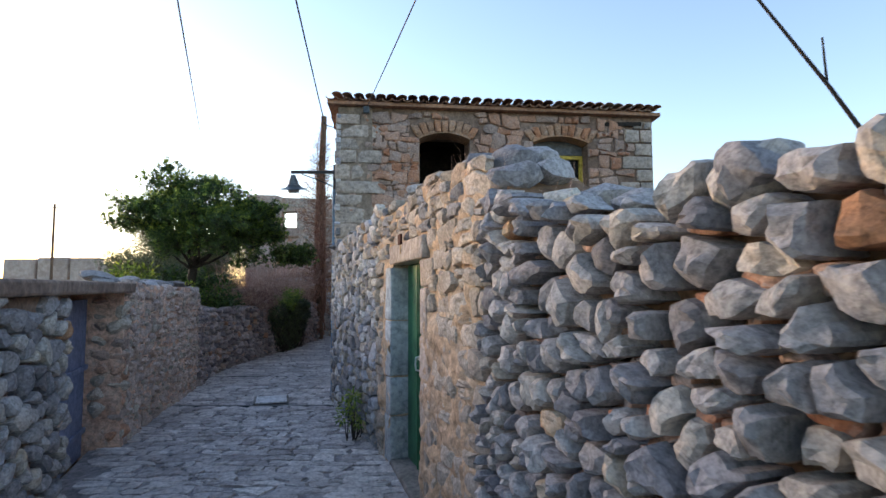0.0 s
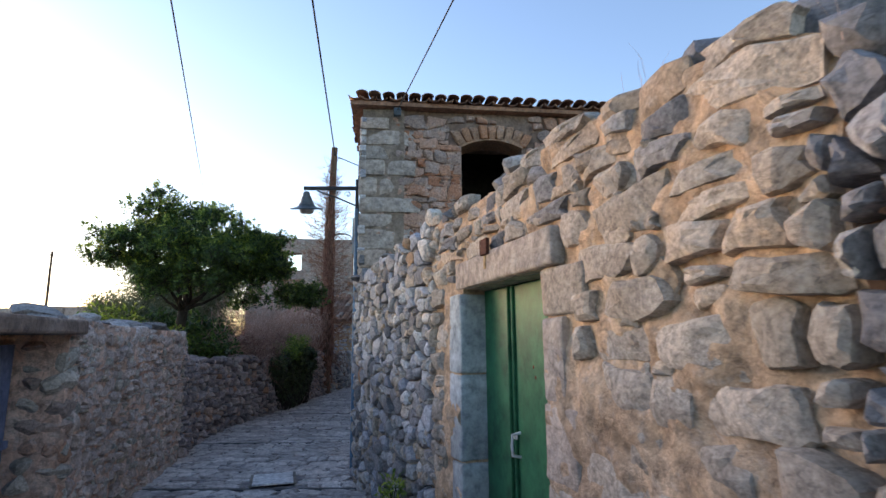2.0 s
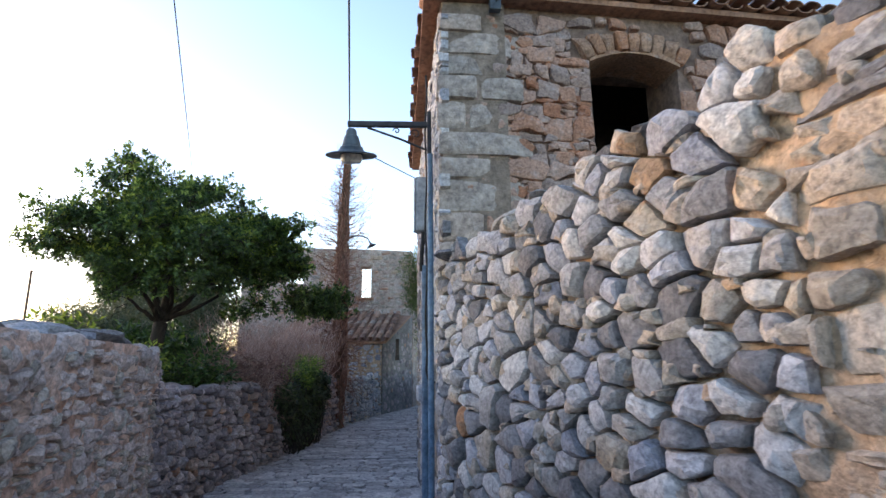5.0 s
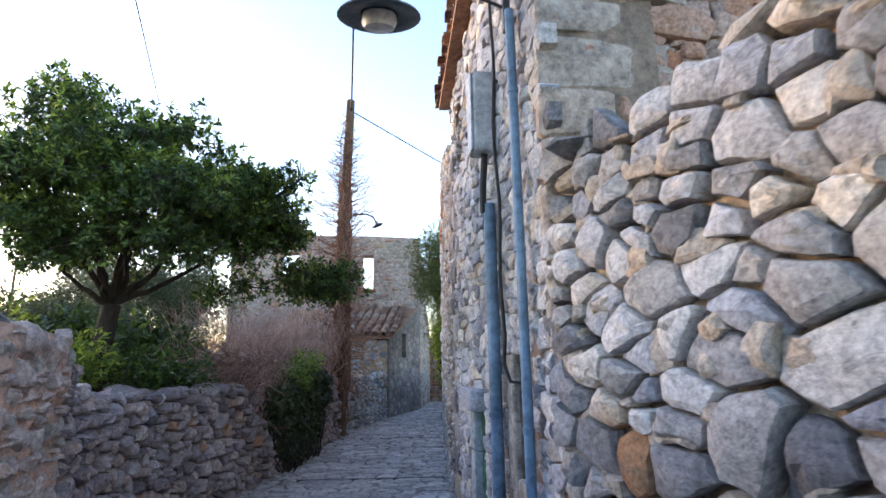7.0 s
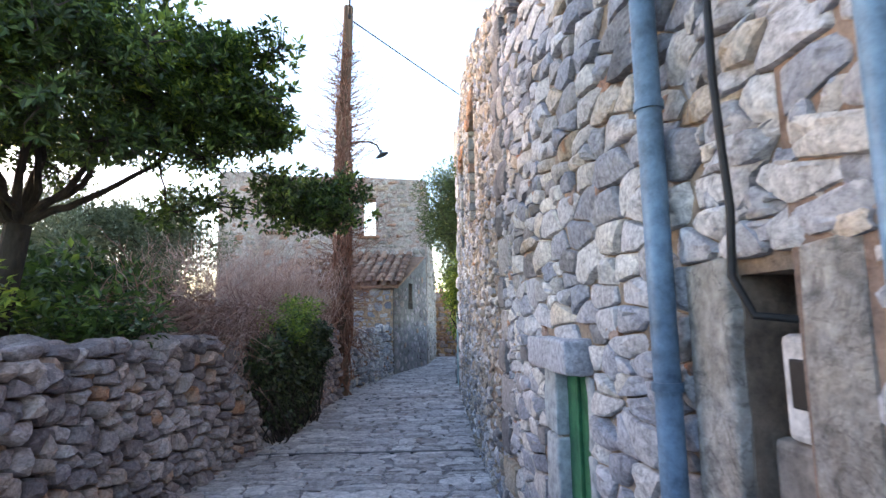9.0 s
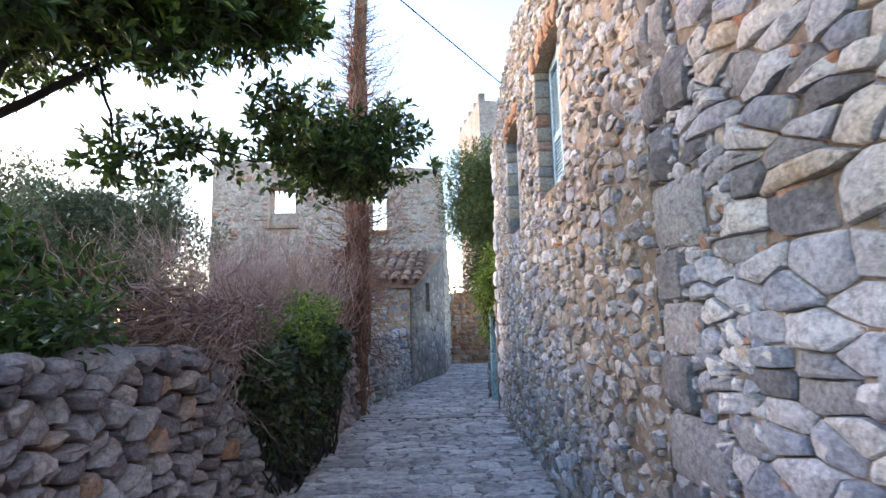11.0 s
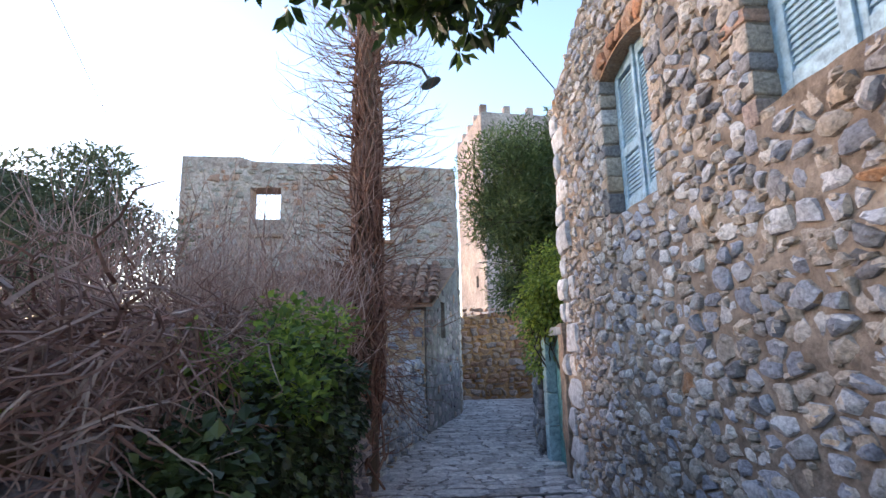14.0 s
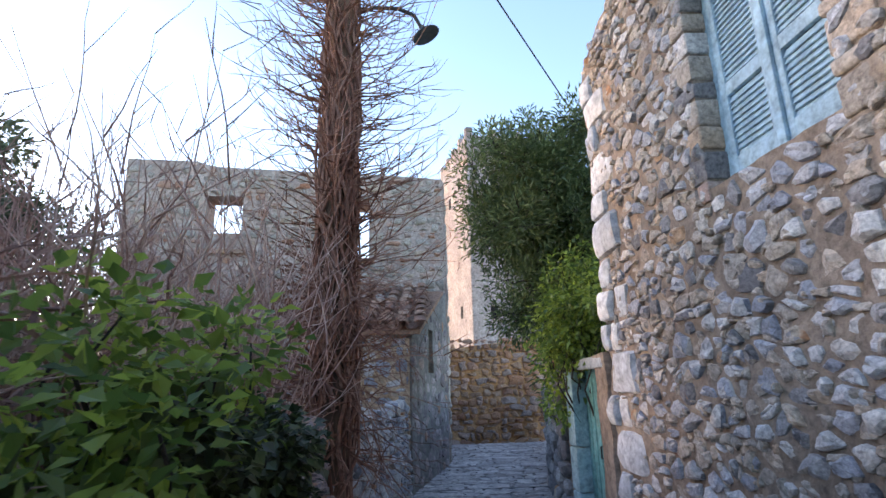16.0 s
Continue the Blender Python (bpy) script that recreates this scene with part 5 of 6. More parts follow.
# ---- pole with dead creeper, its lamp, and wires ----
PX, PY = -3.75, 15.94
pole = tagged(new("utility_pole"), "weathered wooden pole wrapped in dead brown creeper", "pole")
part("shaft", tube([(PX - 0.02, PY, -0.1), (PX - 0.02, PY, 2.0), (PX, PY, 4.5), (PX + 0.07, PY, 6.86)], [0.13, 0.12, 0.105, 0.085], 14), M_WOOD, pole, smooth=True)
cv, cf = [], []
for i in range(120):
    a, z = rng.uniform(0, 6.28), rng.uniform(0.0, 2.5)
    top_ = min(6.7, z + rng.uniform(1.2, 4.2))
    spin, r0 = rng.uniform(-1.6, 1.6), rng.uniform(0.11, 0.19)
    pts, rr = [], []
    n = int((top_ - z) / 0.18) + 2
    for k in range(n):
        q = k / (n - 1)
        zz = z + (top_ - z) * q
        aa = a + spin * q * 3 + 0.6 * math.sin(zz * (3 + i % 4) + i)
        r = (r0 + 0.02 * math.sin(zz * 7 + i)) * (1 - 0.3 * zz / 6.8)
        pts.append((PX + r * math.cos(aa), PY + r * math.sin(aa), zz))
        rr.append(0.011 * (1 - 0.5 * q) + 0.002)
    tube(pts, rr, 5, cv, cf)
tagged(part("creeper_mat", (cv, cf), M_VINE, pole, "matted dead creeper stems", smooth=True), kind="stuff")


def twig(p, d, length, r, verts, faces, rng, bend=0.25, lift=0.15, forks=2, sides=3):
    """A crooked twig with side shoots."""
    p, d = Vector(p), Vector(d).normalized()
    n = max(3, int(length / 0.09))
    pts = [p.copy()]
    for k in range(n):
        d = (d + Vector((rng.uniform(-bend, bend), rng.uniform(-bend, bend), rng.uniform(-bend, bend) + lift))).normalized()
        p = p + d * (length / n)
        pts.append(p.copy())
        if forks and k > 0 and rng.random() < 0.45:
            sd_ = (d + Vector((rng.uniform(-1, 1), rng.uniform(-1, 1), rng.uniform(-0.5, 0.8)))).normalized()
            twig(p, sd_, length * rng.uniform(0.3, 0.55), r * 0.65, verts, faces, rng, bend, lift, forks - 1, sides)
    tube(pts, [r * (1 - 0.75 * k / n) for k in range(n + 1)], sides, verts, faces, cap=False)


cv, cf = [], []
for i in range(560):
    z = 1.4 + 4.6 * rng.random() ** 0.9
    a = rng.uniform(0, 6.28)
    L = rng.uniform(0.25, 0.75) * (1.0 if z < 4.6 else max(0.25, (6.6 - z) / 2))
    twig((PX + 0.12 * math.cos(a), PY + 0.12 * math.sin(a), z), (math.cos(a), math.sin(a), rng.uniform(-0.2, 0.5)), L, 0.0075, cv, cf, rng, 0.22, 0.09, 2)
tagged(part("creeper_brush", (cv, cf), M_VINE, pole, "bare twigs standing out from the pole"), kind="stuff")
cv, cf = [], []
for i in range(420):
    z, a = rng.uniform(0.2, 6.4), rng.uniform(0, 6.28)
    r = rng.uniform(0.1, 0.17) * (1 - 0.3 * z / 6.8)
    turn = rng.choice((-1, 1))
    twig((PX + r * math.cos(a), PY + r * math.sin(a), z), (-turn * math.sin(a), turn * math.cos(a), rng.uniform(-0.6, 1.4)), rng.uniform(0.12, 0.35), 0.009, cv, cf, rng, 0.4, 0.1, 1, 4)
tagged(part("creeper_tangle", (cv, cf), M_VINE, pole, "crossing dead creeper shoots"), kind="stuff")
plamp = tagged(new("street_lamp"), "small grey lamp on a swan-neck arm on the pole", "street lamp", "street lamps")
part("arm", tube([(PX + 0.08, PY, 4.25), (PX + 0.25, PY, 4.33), (PX + 0.45, PY, 4.33), (PX + 0.58, PY, 4.27), (PX + 0.63, PY, 4.17)], 0.016, 8), M_IRON, plamp, smooth=True)
part("shade", lathe([(0.0, 0.05), (0.025, 0.05), (0.03, 0.02), (0.06, 0.0), (0.115, -0.03), (0.118, -0.038), (0.06, -0.02), (0.0, -0.015)], pose(PX + 0.66, PY, 4.12, 0, -24, 0)), M_LAMP, plamp, smooth=True)


def wire(a, b, sag, r, material, label):
    a, b = Vector(a), Vector(b)
    pts = [a.lerp(b, k / 24) - Vector((0, 0, sag * 4 * (k / 24) * (1 - k / 24))) for k in range(25)]
    return tagged(part("overhead_wire", tube(pts, r, 6), material, smooth=True), label, "wire")


M_WIRE = surface("grey_wire", [(0.3, (0.10, 0.10, 0.10)), (0.7, (0.16, 0.16, 0.155))], None, bump=0)
wire((PX + 0.1, PY - 0.08, 6.65), (0.14, -8.0, 6.6), 0.18, 0.017, M_BLACK, "black cable strung from the creeper-clad pole")
wire((PX + 0.1, PY - 0.05, 6.6), (5.0, 27.9, 6.2), 0.05, 0.013, M_BLACK, "black cable from the pole over the roofs")
wire(FRONT.place(fx(-1.12), 4.16, 0.1), (2.3, -5.0, 3.5), 0.05, 0.006, M_WIRE, "thin grey wire fixed under the eaves")
wire((1.4, -3.6, 2.0), (-11.4, 25.0, 7.12), 0.02, 0.005, M_WIRE, "thin grey wire across the sky")
part("insulator", lathe([(0.0, 0.05), (0.03, 0.04), (0.035, 0.0), (0.02, -0.04), (0.0, -0.05)], pose(PX + 0.1, PY - 0.08, 6.63), 10), M_IRON, pole)

# ---- gate beside the gable ----
GATE = Face([(-1.8, 16.0), (-1.75, 16.6), (-1.68, 17.6), (-1.3, 19.2), (-0.3, 21.9), (0.9, 24.4)], out=-1)
gy = GATE.s_of_y
g_open = (gy(16.28), gy(16.86), -0.15, 1.42)
gate_wall_top = profile([(0, 1.5), (gy(17.3), 1.42), (gy(17.8), 1.2), (gy(20), 1.1), (gy(24.4), 1.3)])
gw = tagged(wall_body("wall_gate", GATE, 0.02, GATE.length, gate_wall_top, 0.4, M_MORTAR, None, [g_open], step=0.12, depth=lambda s, v: 0.02 * lump(s, v, 5), v0=-0.2), "low rubble wall with a gate beside the lane", "stone wall", kind="structure")
lay(outside(rubble(0.02, GATE.length, -0.15, 1.4, 0.2, 0.15, rng, 0.4, 0.15, gate_wall_top, 0.8), [(g_open[0] - 0.25, g_open[1] + 0.3, -0.2, 1.6)]), GATE.place, gw, "grey", rng, (-1.6, 18), 110, gap=0.01, depth=0.07, rough=0.014, tilt=0.3)
gt = tagged(new("gate"), "narrow teal gate between limewashed blocks", "gate")
HUT_M = GATE.spot
z = -0.12
for h in (0.5, 0.36, 0.64):
    block(g_open[1] + 0.07, z + h / 2, -0.16, 0.2, h - 0.008, 0.42, "post_block", M_TEALWASH, gt, rng, "teal limewashed stone block")
    block(g_open[0] - 0.1, z + h / 2, -0.22, 0.24, h - 0.008, 0.4, "post_block", M_BLUEWASH, gt, rng)
    z += h
block((g_open[0] + g_open[1]) / 2, 1.43, -0.22, 1.0, 0.09, 0.46, "lintel", M_BLUEWASH, gt, rng)
gl = part("gate_leaf", boxed((g_open[1] - g_open[0], 0.03, 1.52), GATE.spot((g_open[0] + g_open[1]) / 2, 0.64, -0.1), 0.004), M_TEAL, gt, "teal painted boarded leaf")
for k in range(5):
    part("board", boxed((0.1, 0.02, 1.5), GATE.spot(g_open[0] + 0.06 + k * 0.115, 0.64, -0.08), 0.006), M_TEAL, gl)
part("handle", tube([GATE.spot(g_open[0] + 0.12, 0.75, d - 0.08) @ Vector((0, 0, h)) for d, h in ((0.01, 0.05), (0.05, 0.04), (0.05, -0.04), (0.01, -0.05))], 0.007, 6), M_IRON, gl)

# ---- far left: low ruins and a pole ----
far = tagged(new("ruined_enclosure"), "low crumbling stone walls far across the fields", "ruin")
for x, w, h in ((-48.2, 3.6, 5.1), (-44.4, 3.4, 5.25), (-40.8, 3.2, 5.2), (-36.4, 5.0, 4.5)):
    part("wall", boxed((w, 1.2, h), pose(x, 60, h / 2 - 0.16), 0.1), M_FARPLASTER, far)
fp = tagged(new("telegraph_pole"), "bare wooden telegraph pole far off", "pole")
part("shaft", tube([(-43.4, 58, -0.2), (-43.4, 58, 11.0)], [0.16, 0.12], 8), M_WOOD, fp, smooth=True)
part("crossarm", boxed((0.9, 0.08, 0.08), pose(-43.4, 58, 10.6), 0.01), M_WOOD, fp)
wire((-43.4, 58, 10.65), (-80, 60, 10.6), 0.8, 0.03, M_WIRE, "far telegraph wire above the fields")
wire((-43.4, 58, 10.65), (-30, 75, 6.5), 0.5, 0.03, M_WIRE, "far telegraph wire above the fields")

# ---- trees, bushes and creepers ----
def leaf(c, d, up, size, width, verts, faces):
    """A small folded leaf."""
    d = d.normalized()
    s = d.cross(up)
    s = s.normalized() if s.length > 1e-4 else d.orthogonal().normalized()
    n = s.cross(d)
    o = len(verts)
    verts += [c, c + d * size * 0.45 + s * size * width + n * size * 0.12, c + d * size, c + d * size * 0.45 - s * size * width + n * size * 0.12]
    faces += [(o, o + 1, o + 2), (o, o + 2, o + 3)]


def clump(c, r, count, size, width, verts, faces, rng, flat=0.8, hang=0.0):
    c = Vector(c)
    for _ in range(count):
        q = Vector((rng.gauss(0, 1), rng.gauss(0, 1), rng.gauss(0, 1)))
        q = q.normalized() * r * rng.random() ** 0.45
        q.z *= flat
        d = (q * (1.2 / max(r, 0.01)) + Vector((rng.uniform(-1, 1), rng.uniform(-1, 1), rng.uniform(-0.8, 0.8) - hang)))
        leaf(c + q, d, Vector((rng.uniform(-0.7, 0.7), rng.uniform(-0.7, 0.7), 1)), size * rng.uniform(0.6, 1.25), width, verts, faces)


def limb(a, b, r0, r1, verts, faces, rng, wander=0.12, sag=0.0, n=7, sides=7):
    a, b = Vector(a), Vector(b)
    L = (b - a).length
    o = Vector((rng.uniform(-9, 9), rng.uniform(-9, 9), rng.uniform(-9, 9)))
    pts = []
    for k in range(n + 1):
        q = k / n
        w = math.sin(math.pi * q) * wander * L
        pts.append(a.lerp(b, q) + Vector((noise.noise(o + Vector((q * 2.5, 0, 0))), noise.noise(o + Vector((0, q * 2.5, 0))), noise.noise(o + Vector((0, 0, q * 2.5))) - sag)) * w)
    tube(pts, [r0 + (r1 - r0) * k / n for k in range(n + 1)], sides, verts, faces)
    return pts


def rosette(c, axis, count, size, width, verts, faces, rng):
    """A tuft of leaves spreading from a shoot's end."""
    axis = axis.normalized()
    side = axis.orthogonal().normalized()
    up = axis.cross(side)
    for k in range(count):
        a = 2.4 * k + rng.uniform(-0.4, 0.4)
        d = side * math.cos(a) + up * math.sin(a) + axis * rng.uniform(-0.4, 1.5)
        leaf(c + axis * size * rng.uniform(-0.7, 0.2) + d * size * 0.12, d, Vector((rng.uniform(-1, 1), rng.uniform(-1, 1), 1)) * 0.6 + axis, size * rng.uniform(0.7, 1.2), width, verts, faces)


def crowned_tree(name, label, base, fork, clumps, bark, leaves, rng, trunk_r, per, size, width, cr, hubs=7, flat=0.75, tips=None, centre=None):
    """Trunk, limbs to every clump, and a crown; with tips, the leaves stand in tufts and the outermost are new growth."""
    t = tagged(new(name), label, "tree")
    bv, bf, lv, lf_, nv, nf = [], [], [], [], [], []
    limb(base, fork, trunk_r, trunk_r * 0.8, bv, bf, rng, 0.08, 0, 6, 10)
    part("trunk", (bv, bf), bark, t, smooth=True)
    bv, bf = [], []
    hub_pts = []
    order = [c for c in clumps if c[2] > fork[2] + 0.5] or clumps[:]
    rng.shuffle(order)
    for h in order[:hubs]:
        p = Vector(fork).lerp(Vector(h), 0.62)
        p.z -= 0.12
        limb(fork, p, trunk_r * 0.33, trunk_r * 0.14, bv, bf, rng, 0.16, 0.3, 10)
        hub_pts.append(p)
    for c in sorted(clumps, key=lambda q: (Vector(q) - Vector(fork)).length):
        p = min(hub_pts, key=lambda q: (q - Vector(c)).length)
        hub_pts.append(Vector(c))
        limb(p, c, trunk_r * 0.09, 0.004, bv, bf, rng, 0.16, 0.15, 8, 5)
        for _ in range(5):
            q = Vector(c) + Vector((rng.gauss(0, 1), rng.gauss(0, 1), rng.gauss(0, 0.7))).normalized() * cr * 0.9
            limb(c, q, 0.008, 0.002, bv, bf, rng, 0.3, 0, 3, 3)
        k = rng.uniform(0.65, 1.35)
        if not tips:
            clump(c, cr * k ** 0.5, int(per * k), size, width, lv, lf_, rng, flat)
            continue
        away = (Vector(c) - Vector(centre)).normalized()
        for _ in range(int(per * k / 11)):
            q = Vector((rng.gauss(0, 1), rng.gauss(0, 1), rng.gauss(0, 1))).normalized()
            q = q * cr * k ** 0.5 * rng.random() ** 0.5
            q.z *= flat
            axis = q.normalized() * 0.8 + away * 0.7 + Vector((0, 0, 0.5))
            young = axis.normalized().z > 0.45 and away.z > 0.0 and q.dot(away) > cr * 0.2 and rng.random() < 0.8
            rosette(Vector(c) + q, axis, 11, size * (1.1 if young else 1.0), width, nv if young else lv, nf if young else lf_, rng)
    tagged(part("branchwork", (bv, bf), bark, t, smooth=True), kind="stuff")
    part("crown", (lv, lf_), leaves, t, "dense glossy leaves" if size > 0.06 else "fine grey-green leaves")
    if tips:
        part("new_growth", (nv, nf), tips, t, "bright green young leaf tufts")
    return t


def shell(c, r, count, rng, low=-0.5, inner=0.55):
    pts = []
    while len(pts) < count:
        q = Vector((rng.gauss(0, 1), rng.gauss(0, 1), rng.gauss(0, 1))).normalized()
        if q.z < low:
            continue
        k = rng.uniform(inner, 1.0) * (1 + 0.3 * noise.noise(q * 2.4 + Vector(c)))
        pts.append((c[0] + q.x * r[0] * k, c[1] + q.y * r[1] * k, c[2] + q.z * r[2] * k))
    return pts


rt = random.Random(21)
cl = shell((-4.93, 10.4, 2.8), (1.42, 1.35, 1.12), 180, rt, -0.75, 0.4)
cl += shell((-4.1, 10.6, 2.85), (0.65, 0.5, 0.5), 24, rt, -1, 0.3)
cl += shell((-3.8, 10.6, 2.9), (0.55, 0.3, 0.42), 22, rt, -1, 0.3)
cl += shell((-3.4, 10.8, 2.65), (0.35, 0.2, 0.22), 9, rt, -1, 0.3)
cl = [c for c in cl if c[2] > (2.35 + 0.75 * max(0.0, c[1] - 10.5) if c[0] > -4.7 else 2.2 + 0.4 * max(0.0, c[1] - 10.4) + 0.35 * max(0.0, -5.1 - c[0])) and not (c[0] > -3.6 and c[1] < 10.3)]
# the long bough that hangs over the lane, with its bare middle
cl += shell((-3.28, 11.55, 2.3), (0.4, 0.42, 0.2), 16, rt, -1, 0.3)
cl += [(-3.62, 11.25, 2.14), (-3.55, 11.1, 2.35), (-4.0, 11.15, 2.2), (-4.3, 11.1, 2.12), (-2.98, 11.35, 2.22)]
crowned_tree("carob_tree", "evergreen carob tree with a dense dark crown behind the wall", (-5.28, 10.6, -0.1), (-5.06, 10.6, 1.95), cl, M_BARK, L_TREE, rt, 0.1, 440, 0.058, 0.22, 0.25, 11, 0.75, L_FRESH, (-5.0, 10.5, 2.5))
ol = shell((-8.3, 17.0, 2.5), (2.1, 1.8, 1.5), 80, rt, -0.6, 0.4)
crowned_tree("olive_tree", "grey-green olive tree behind the dry brush", (-8.3, 17.0, -0.1), (-8.2, 17.0, 1.2), ol, M_BARK, L_OLIVE, rt, 0.12, 640, 0.085, 0.2, 0.45, 7)
ol = shell((-6.8, 12.8, 1.6), (1.5, 1.0, 1.0), 60, rt, -0.8, 0.25)
crowned_tree("olive_tree", "young olive growing among bushes behind the wall", (-6.9, 12.6, -0.1), (-6.9, 12.6, 0.7), ol, M_BARK, L_OLIVE, rt, 0.06, 460, 0.075, 0.2, 0.36, 6)


def bush(name, label, clumps, leaves, rng, per, size, width, cr, cat="bush", hang=0.0):
    t = tagged(new(name), label, cat)
    bv, bf, lv, lf_ = [], [], [], []
    base = Vector((sum(c[0] for c in clumps) / len(clumps), sum(c[1] for c in clumps) / len(clumps), min(c[2] for c in clumps) - 0.2))
    for c in clumps:
        limb(base.lerp(Vector((c[0], c[1], base.z)), 0.5), c, 0.012, 0.003, bv, bf, rng, 0.3, 0, 4, 4)
        clump(c, cr, per, size, width, lv, lf_, rng, 0.85, hang)
    tagged(part("stem_mass", (bv, bf), M_BARK, t), kind="stuff")
    part("foliage", (lv, lf_), leaves, t)
    return t


bush("green_bush", "leafy green bush behind the dry stone wall", shell((-5.7, 11.7, 1.25), (1.0, 0.9, 0.75), 46, rt, -0.5, 0.3), L_TREE, rt, 150, 0.1, 0.25, 0.25)
bush("green_bush", "bright leafy bush at the foot of the tree", shell((-6.3, 10.4, 1.25), (0.9, 0.8, 0.7), 34, rt, -0.5, 0.3), L_FRESH, rt, 110, 0.1, 0.2, 0.25)

bush("green_bush", "yellow-green bush round the tree's trunk", shell((-5.0, 10.05, 1.35), (0.38, 0.3, 0.4), 16, rt, -0.8, 0.2), L_FRESH, rt, 80, 0.075, 0.22, 0.18)
bush("green_bush", "low dark leafy bush behind the wall top", shell((-4.72, 10.95, 1.2), (0.42, 0.4, 0.32), 18, rt, -0.8, 0.2), L_TREE, rt, 100, 0.075, 0.24, 0.18)

# ivy hanging over the wall
iv = []
for _ in range(150):
    y = rt.uniform(12.15, 14.4)
    fade = math.sin(math.pi * min(1, max(0, (y - 11.85) / 2.8)))
    z = rt.uniform(0.05 + 1.0 * (1 - fade), np.interp(y, (12.15, 13.2), (1.0, 1.2)))
    iv.append((np.interp(y, (12, 15), (-4.06, -3.86)) + 0.04 + 0.12 * rt.random() * (z + 0.3), y, z))
bush("ivy", "dark ivy hanging over the dry stone wall", iv, L_IVY, rt, 170, 0.048, 0.42, 0.15, "ivy", 0.5)
fr = []
for _ in range(28):
    y = rt.uniform(12.65, 14.2)
    fr.append((rt.uniform(-4.08, -3.7), y, 1.08 + np.interp(y, (12.65, 13.5), (0.18, 0.5)) * rt.random() ** 1.2))
bush("creeper", "fresh green creeper leaves on top of the ivy", fr, L_FRESH, rt, 80, 0.046, 0.34, 0.14, "creeper")
fr = [(rt.uniform(-4.9, -4.0), rt.uniform(12.7, 13.6), rt.uniform(0.95, 1.15)) for _ in range(4)]
bush("creeper", "young ivy leaves spreading over the wall top", fr, L_FRESH, rt, 40, 0.05, 0.38, 0.14, "creeper")

# dry brush behind the wall
db = tagged(new("dry_brush"), "mass of bare brown brushwood behind the wall", "brushwood")
cv, cf = [], []
for _ in range(700):
    y = rt.uniform(12.9, 15.7)
    x = rt.uniform(-5.7, np.interp(y, (12.7, 14.2), (-4.6, -3.95)))
    ang, spread = rt.uniform(0, 6.28), rt.uniform(0.2, 0.9)
    twig((x, y, 0.8 + rt.uniform(0, 0.35)), (math.cos(ang) * spread, math.sin(ang) * spread, 1.0), rt.uniform(0.5, 1.15) * np.interp(y, (12.9, 13.8), (0.4, 1.0)), 0.0065, cv, cf, rt, 0.13, 0.05, 2)
tagged(part("brushwood", (cv, cf), M_BRUSH, db), kind="stuff")
db = tagged(new("dry_brush"), "tangle of dead reddish creeper lying on the wall", "brushwood")
cv, cf = [], []
for _ in range(1100):
    y = 11.5 + 4.8 * rt.random() ** 1.5
    x = np.interp(y, (11, 13, 16), (-4.2, -4.05, -3.8)) + rt.uniform(-1.0, -0.02)
    ang = rt.uniform(1.4, 4.9)
    twig((x, y, rt.uniform(1.08, 1.5)), (math.cos(ang), math.sin(ang), rt.uniform(-0.3, 0.4)), rt.uniform(0.3, 0.6), 0.008, cv, cf, rt, 0.55, -0.05, 2)
tagged(part("brushwood", (cv, cf), M_TANGLE, db), kind="stuff")
db = tagged(new("dry_brush"), "dead creeper stems spilling down the wall's face", "brushwood")
cv, cf = [], []
for k in range(900):
    y = rt.uniform(11.9, 14.0) if k < 330 else rt.uniform(12.0, 13.3)
    x = np.interp(y, (12, 15), (-4.0, -3.8)) + (rt.uniform(-0.2, 0.04) if y < 12.5 else rt.uniform(-0.45, -0.08))
    twig((x, y, rt.uniform(0.85, 1.4)), (rt.uniform(-0.5, 0.3), rt.uniform(-1, 1), rt.uniform(-0.9, 0.3)), rt.uniform(0.2, 0.45), 0.0055, cv, cf, rt, 0.5, -0.08, 2)
tagged(part("brushwood", (cv, cf), M_TANGLE, db), kind="stuff")
db = tagged(new("dry_brush"), "dead creeper heaped round the pole's foot", "brushwood")
cv, cf = [], []
for _ in range(300):
    a, r = rt.uniform(0, 6.28), rt.uniform(0.05, 0.32)
    twig((PX + r * math.cos(a), PY + r * math.sin(a), rt.uniform(0.8, 2.2)), (math.cos(a), math.sin(a), rt.uniform(-0.8, 0.4)), rt.uniform(0.25, 0.6), 0.005, cv, cf, rt, 0.35, -0.1, 2)
tagged(part("brushwood", (cv, cf), M_VINE, db), kind="stuff")

# evergreen and creeper by the gate
sh = shell((-1.25, 18.5, 3.2), (1.2, 1.1, 1.85), 130, rt, -1, 0.35)
crowned_tree("cypress_tree", "bushy evergreen rising behind the gate wall", (-0.95, 18.5, -0.1), (-1.05, 18.5, 1.5), sh, M_BARK, L_FIR, rt, 0.08, 420, 0.095, 0.12, 0.33, 7, 1.1)
fr = shell((-1.5, 17.2, 2.0), (0.45, 0.75, 0.75), 40, rt, -1, 0.3) + [(-1.75 + rt.uniform(-0.1, 0.1), rt.uniform(16.9, 17.7), rt.uniform(1.0, 1.5)) for _ in range(8)] + [(rt.uniform(-1.85, -1.55), rt.uniform(16.4, 17.4), rt.uniform(1.45, 2.0)) for _ in range(24)]
bush("creeper", "bright green creeper hanging over the gate", fr, L_FRESH, rt, 130, 0.06, 0.32, 0.22, "creeper", 0.6)
wd = [(-0.92 + rt.uniform(-0.1, 0.06), 5.62 + rt.uniform(-0.2, 0.2), rt.uniform(0.05, 0.42)) for _ in range(12)]
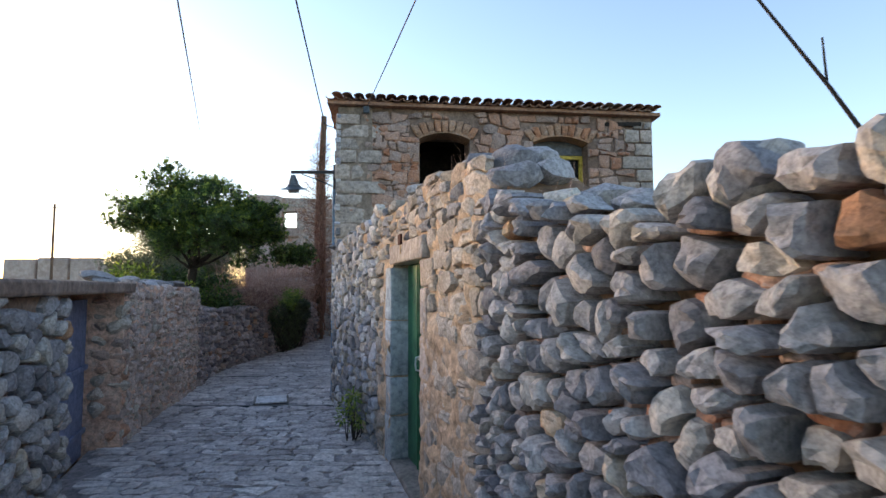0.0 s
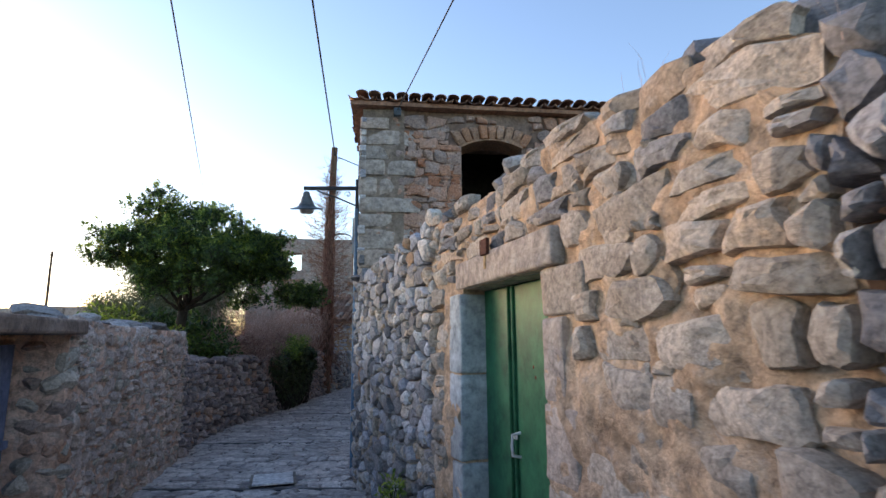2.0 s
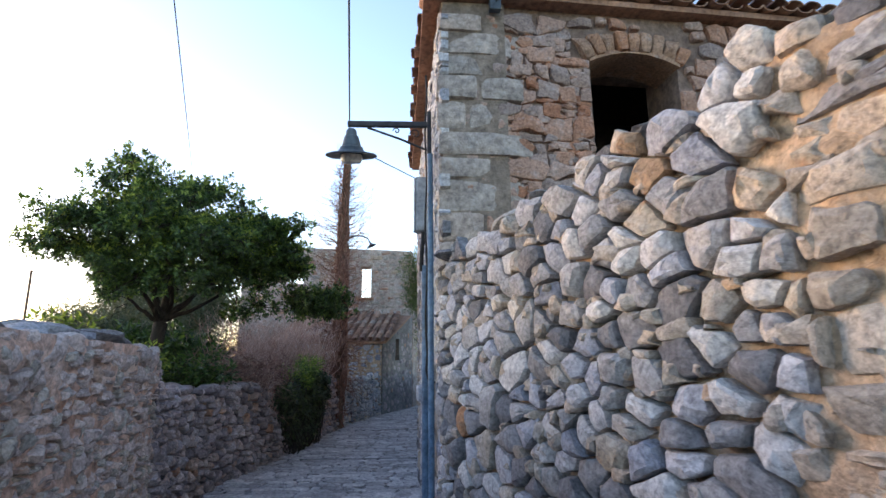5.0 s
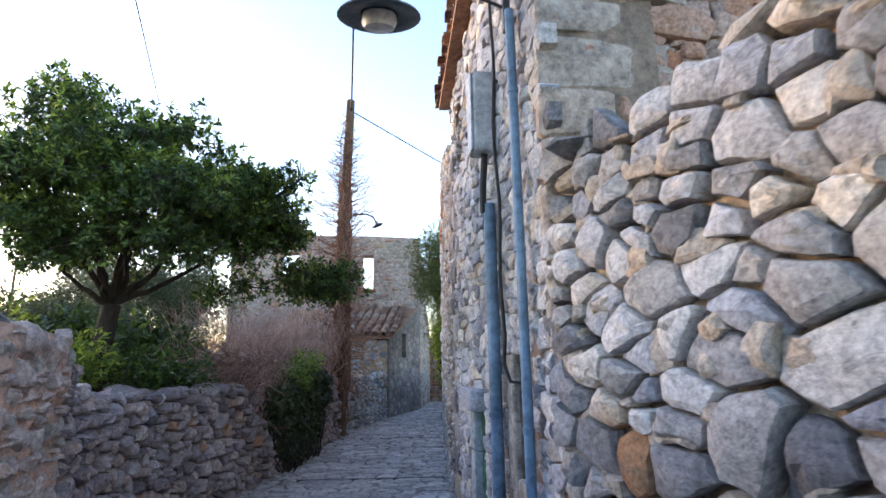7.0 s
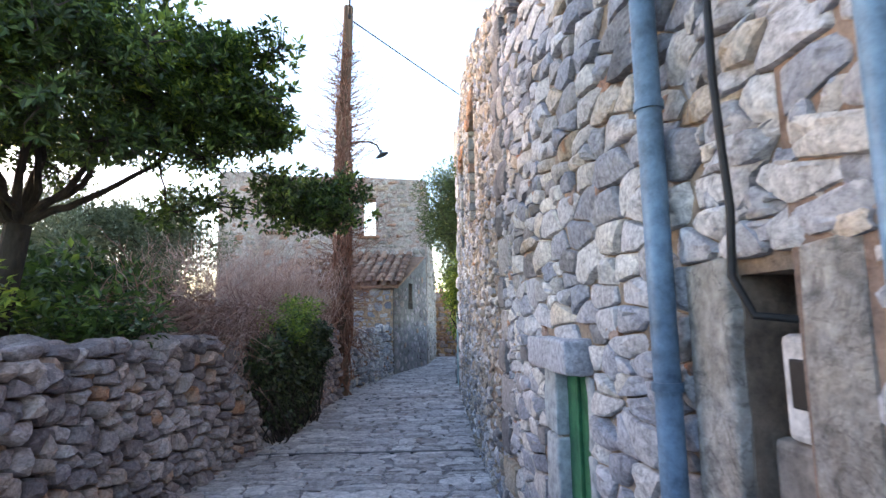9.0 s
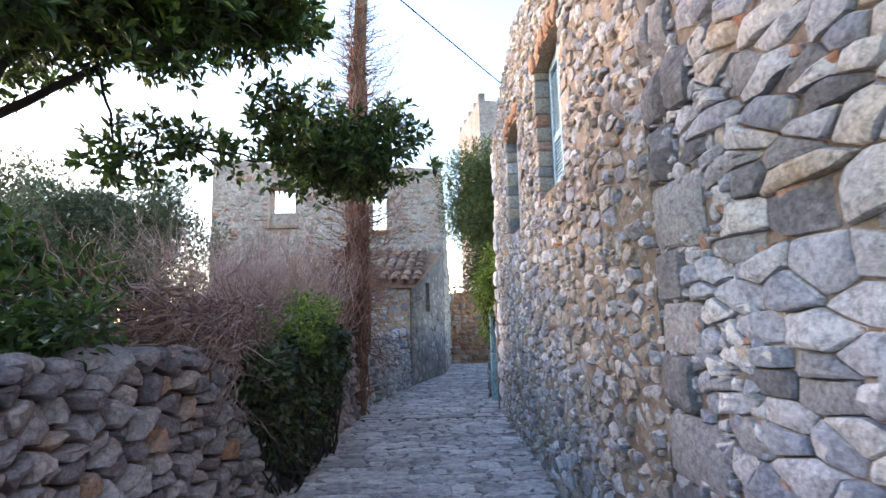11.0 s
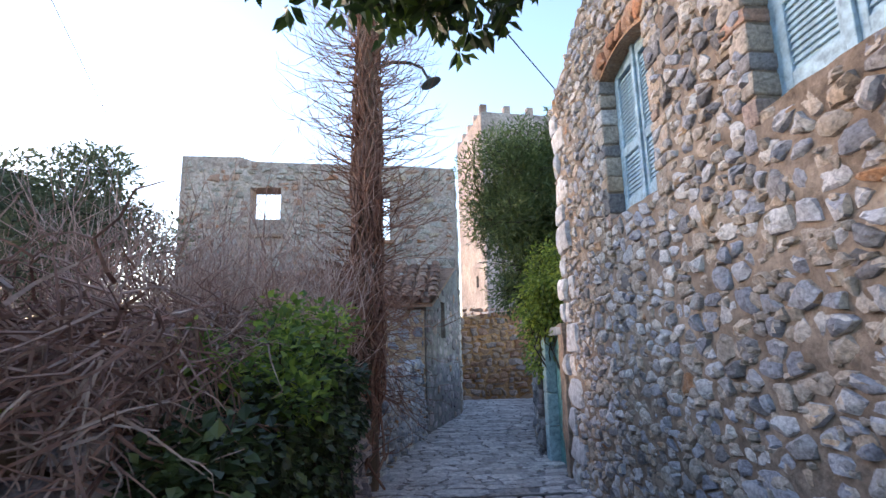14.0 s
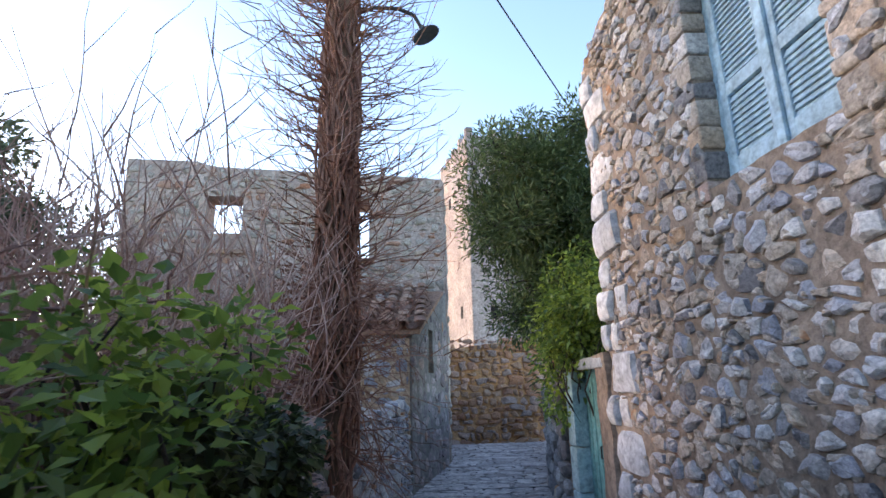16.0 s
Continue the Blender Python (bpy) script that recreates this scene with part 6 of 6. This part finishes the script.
bush("weed", "green weed growing at the foot of the wall", wd, L_FRESH, rt, 34, 0.06, 0.18, 0.1, "plant")
# bare branch over the near wall, and dry stalks on it
br = tagged(new("bare_branch"), "leafless dark branch rising behind the rubble wall", "branch")
cv, cf = [], []
tube([(1.45, 1.7, 0.0), (1.47, 1.75, 1.2), (1.32, 1.62, 2.05), (1.23, 1.63, 2.2), (1.02, 1.64, 2.5), (0.8, 1.6, 2.7)], [0.016, 0.012, 0.008, 0.0065, 0.005, 0.0035], 7, cv, cf)
tube([(1.23, 1.63, 2.2), (1.2, 1.6, 2.34)], [0.0045, 0.003], 6, cv, cf)
tube([(0.9, 1.62, 2.6), (0.9, 1.61, 2.68)], [0.0045, 0.003], 6, cv, cf)
part("stem", (cv, cf), M_BARK, br, smooth=True)
for at, n in (((0.0, 3.3), 7), ((0.2, 2.55), 6), ((0.42, 2.1), 5)):
    st = tagged(new("dry_stalks"), "thin dry seed stalks on the wall top", "plant")
    for _ in range(n):
        cv, cf = [], []
        twig((at[0] + rt.uniform(-0.1, 0.1) + 0.1, at[1] + rt.uniform(-0.15, 0.15), hut_top(hy(at[1])) - 0.05), (rt.uniform(-0.4, 0.4), rt.uniform(-0.4, 0.4), 1), rt.uniform(0.1, 0.2), 0.0012, cv, cf, rt, 0.12, 0.02, 1)
        part("stalk", (cv, cf), M_BRUSH, st)

# ---- loose stones on the wall tops ----
def crest(face, s0, s1, top, step, size, key, parent, rng, back=0.18):
    s = s0
    while s < s1:
        k = rng.uniform(0.7, 1.5)
        a = size[0] * k
        p = face.place(s, top(s), -back + rng.uniform(-0.1, 0.1))
        part("cap_stone", boulder((p.x, p.y, p.z + size[2] * 0.4 * k), (a, size[1] * k, size[2] * k), rng, rng.uniform(0, 180)), STONES[key, "object"], parent, smooth=True, sharp=32)
        s += step * k * rng.uniform(0.7, 1.2)


crest(HUT, 0.1, DRY + 0.1, hut_top, 0.17, (0.085, 0.075, 0.058), "slate", hw_dry, rng, 0.12)
crest(HUT, 0.1, DRY - 0.5, hut_top, 0.2, (0.1, 0.09, 0.068), "slate", hw_dry, rng, 0.34)
crest(HUT, DRY + 0.12, DRY + 0.4, hut_top, 0.24, (0.12, 0.11, 0.085), "slate", hw, rng, 0.16)
crest(HUT, DRY - 0.3, DRY + 0.4, hut_top, 0.18, (0.11, 0.1, 0.06), "slate", hw, rng, 0.38)
crest(HUT, DRY + 0.3, HUT.length - 0.1, hut_top, 0.19, (0.11, 0.09, 0.04), "grey", hw, rng, 0.12)
crest(HUT, DRY + 0.3, HUT.length - 0.1, hut_top, 0.2, (0.11, 0.1, 0.05), "grey", hw, rng, 0.36)
crest(DRYW, 0.0, dy(11.9), dry_top, 0.14, (0.085, 0.07, 0.045), "dark", dw, rng, 0.08)
crest(DRYW, 0.0, dy(11.9), dry_top, 0.15, (0.095, 0.08, 0.05), "dark", dw, rng, 0.34)
crest(SHED, sy(5.4), SHED.length - 0.1, shed_top, 0.27, (0.17, 0.16, 0.06), "grey", sw, rng, 0.25)

# ---- paving ----
cv = tagged(new("manhole_cover"), "pale square metal drain cover set in the paving", "drain cover")
CM = pose(-2.37, 7.33, lane_z(-2.37, 7.33) + 0.022, 0, 0, 17)
part("plate", boxed((0.4, 0.42, 0.02), CM, 0.004), M_COVER, cv)
for sx, sz in ((-0.215, 0.0), (0.215, 0.0)):
    part("rim", boxed((0.03, 0.46, 0.02), CM @ pose(sx, 0, -0.004), 0.003), M_CEMENT, cv)
DRAINS = [-2.0, 7.05, 9.35, 12.25, 15.55, 19.38, 23.25, 26.0]
flags = []
for y0, y1 in zip(DRAINS, DRAINS[1:]):
    for p in courses(-4.6, 3.0, y0 + 0.03, y1 - 0.03, 0.23, 0.135, rng, 0.2, 0.6, 0.1):
        p = clip(p, 0, 1, y1 - 0.03)
        if len(p) < 3:
            continue
        cx, cy = sum(q[0] for q in p) / len(p), sum(q[1] for q in p) / len(p)
        if left_edge(cy) - 0.05 < cx < right_edge(cy) + 0.1 and not (abs(cx + 2.37) < 0.26 and abs(cy - 7.33) < 0.25):
            flags.append(p)
lay(flags, lambda u, v, d: Vector((u, v, lane_z(u, v) + d)), road, "flag", rng, (-2.2, 6.5), 300, name="flagstone", gap=0.007, depth=0.009, round_=0.14, rough=0.005, tilt=0.02, base=-0.03)

for y in DRAINS[1:-1]:
    a, b = left_edge(y), right_edge(y)
    part("drain_slot", boxed((b - a, 0.06, 0.03), pose((a + b) / 2, y, lane_z((a + b) / 2, y) - 0.012), 0.004), M_IRON, road)
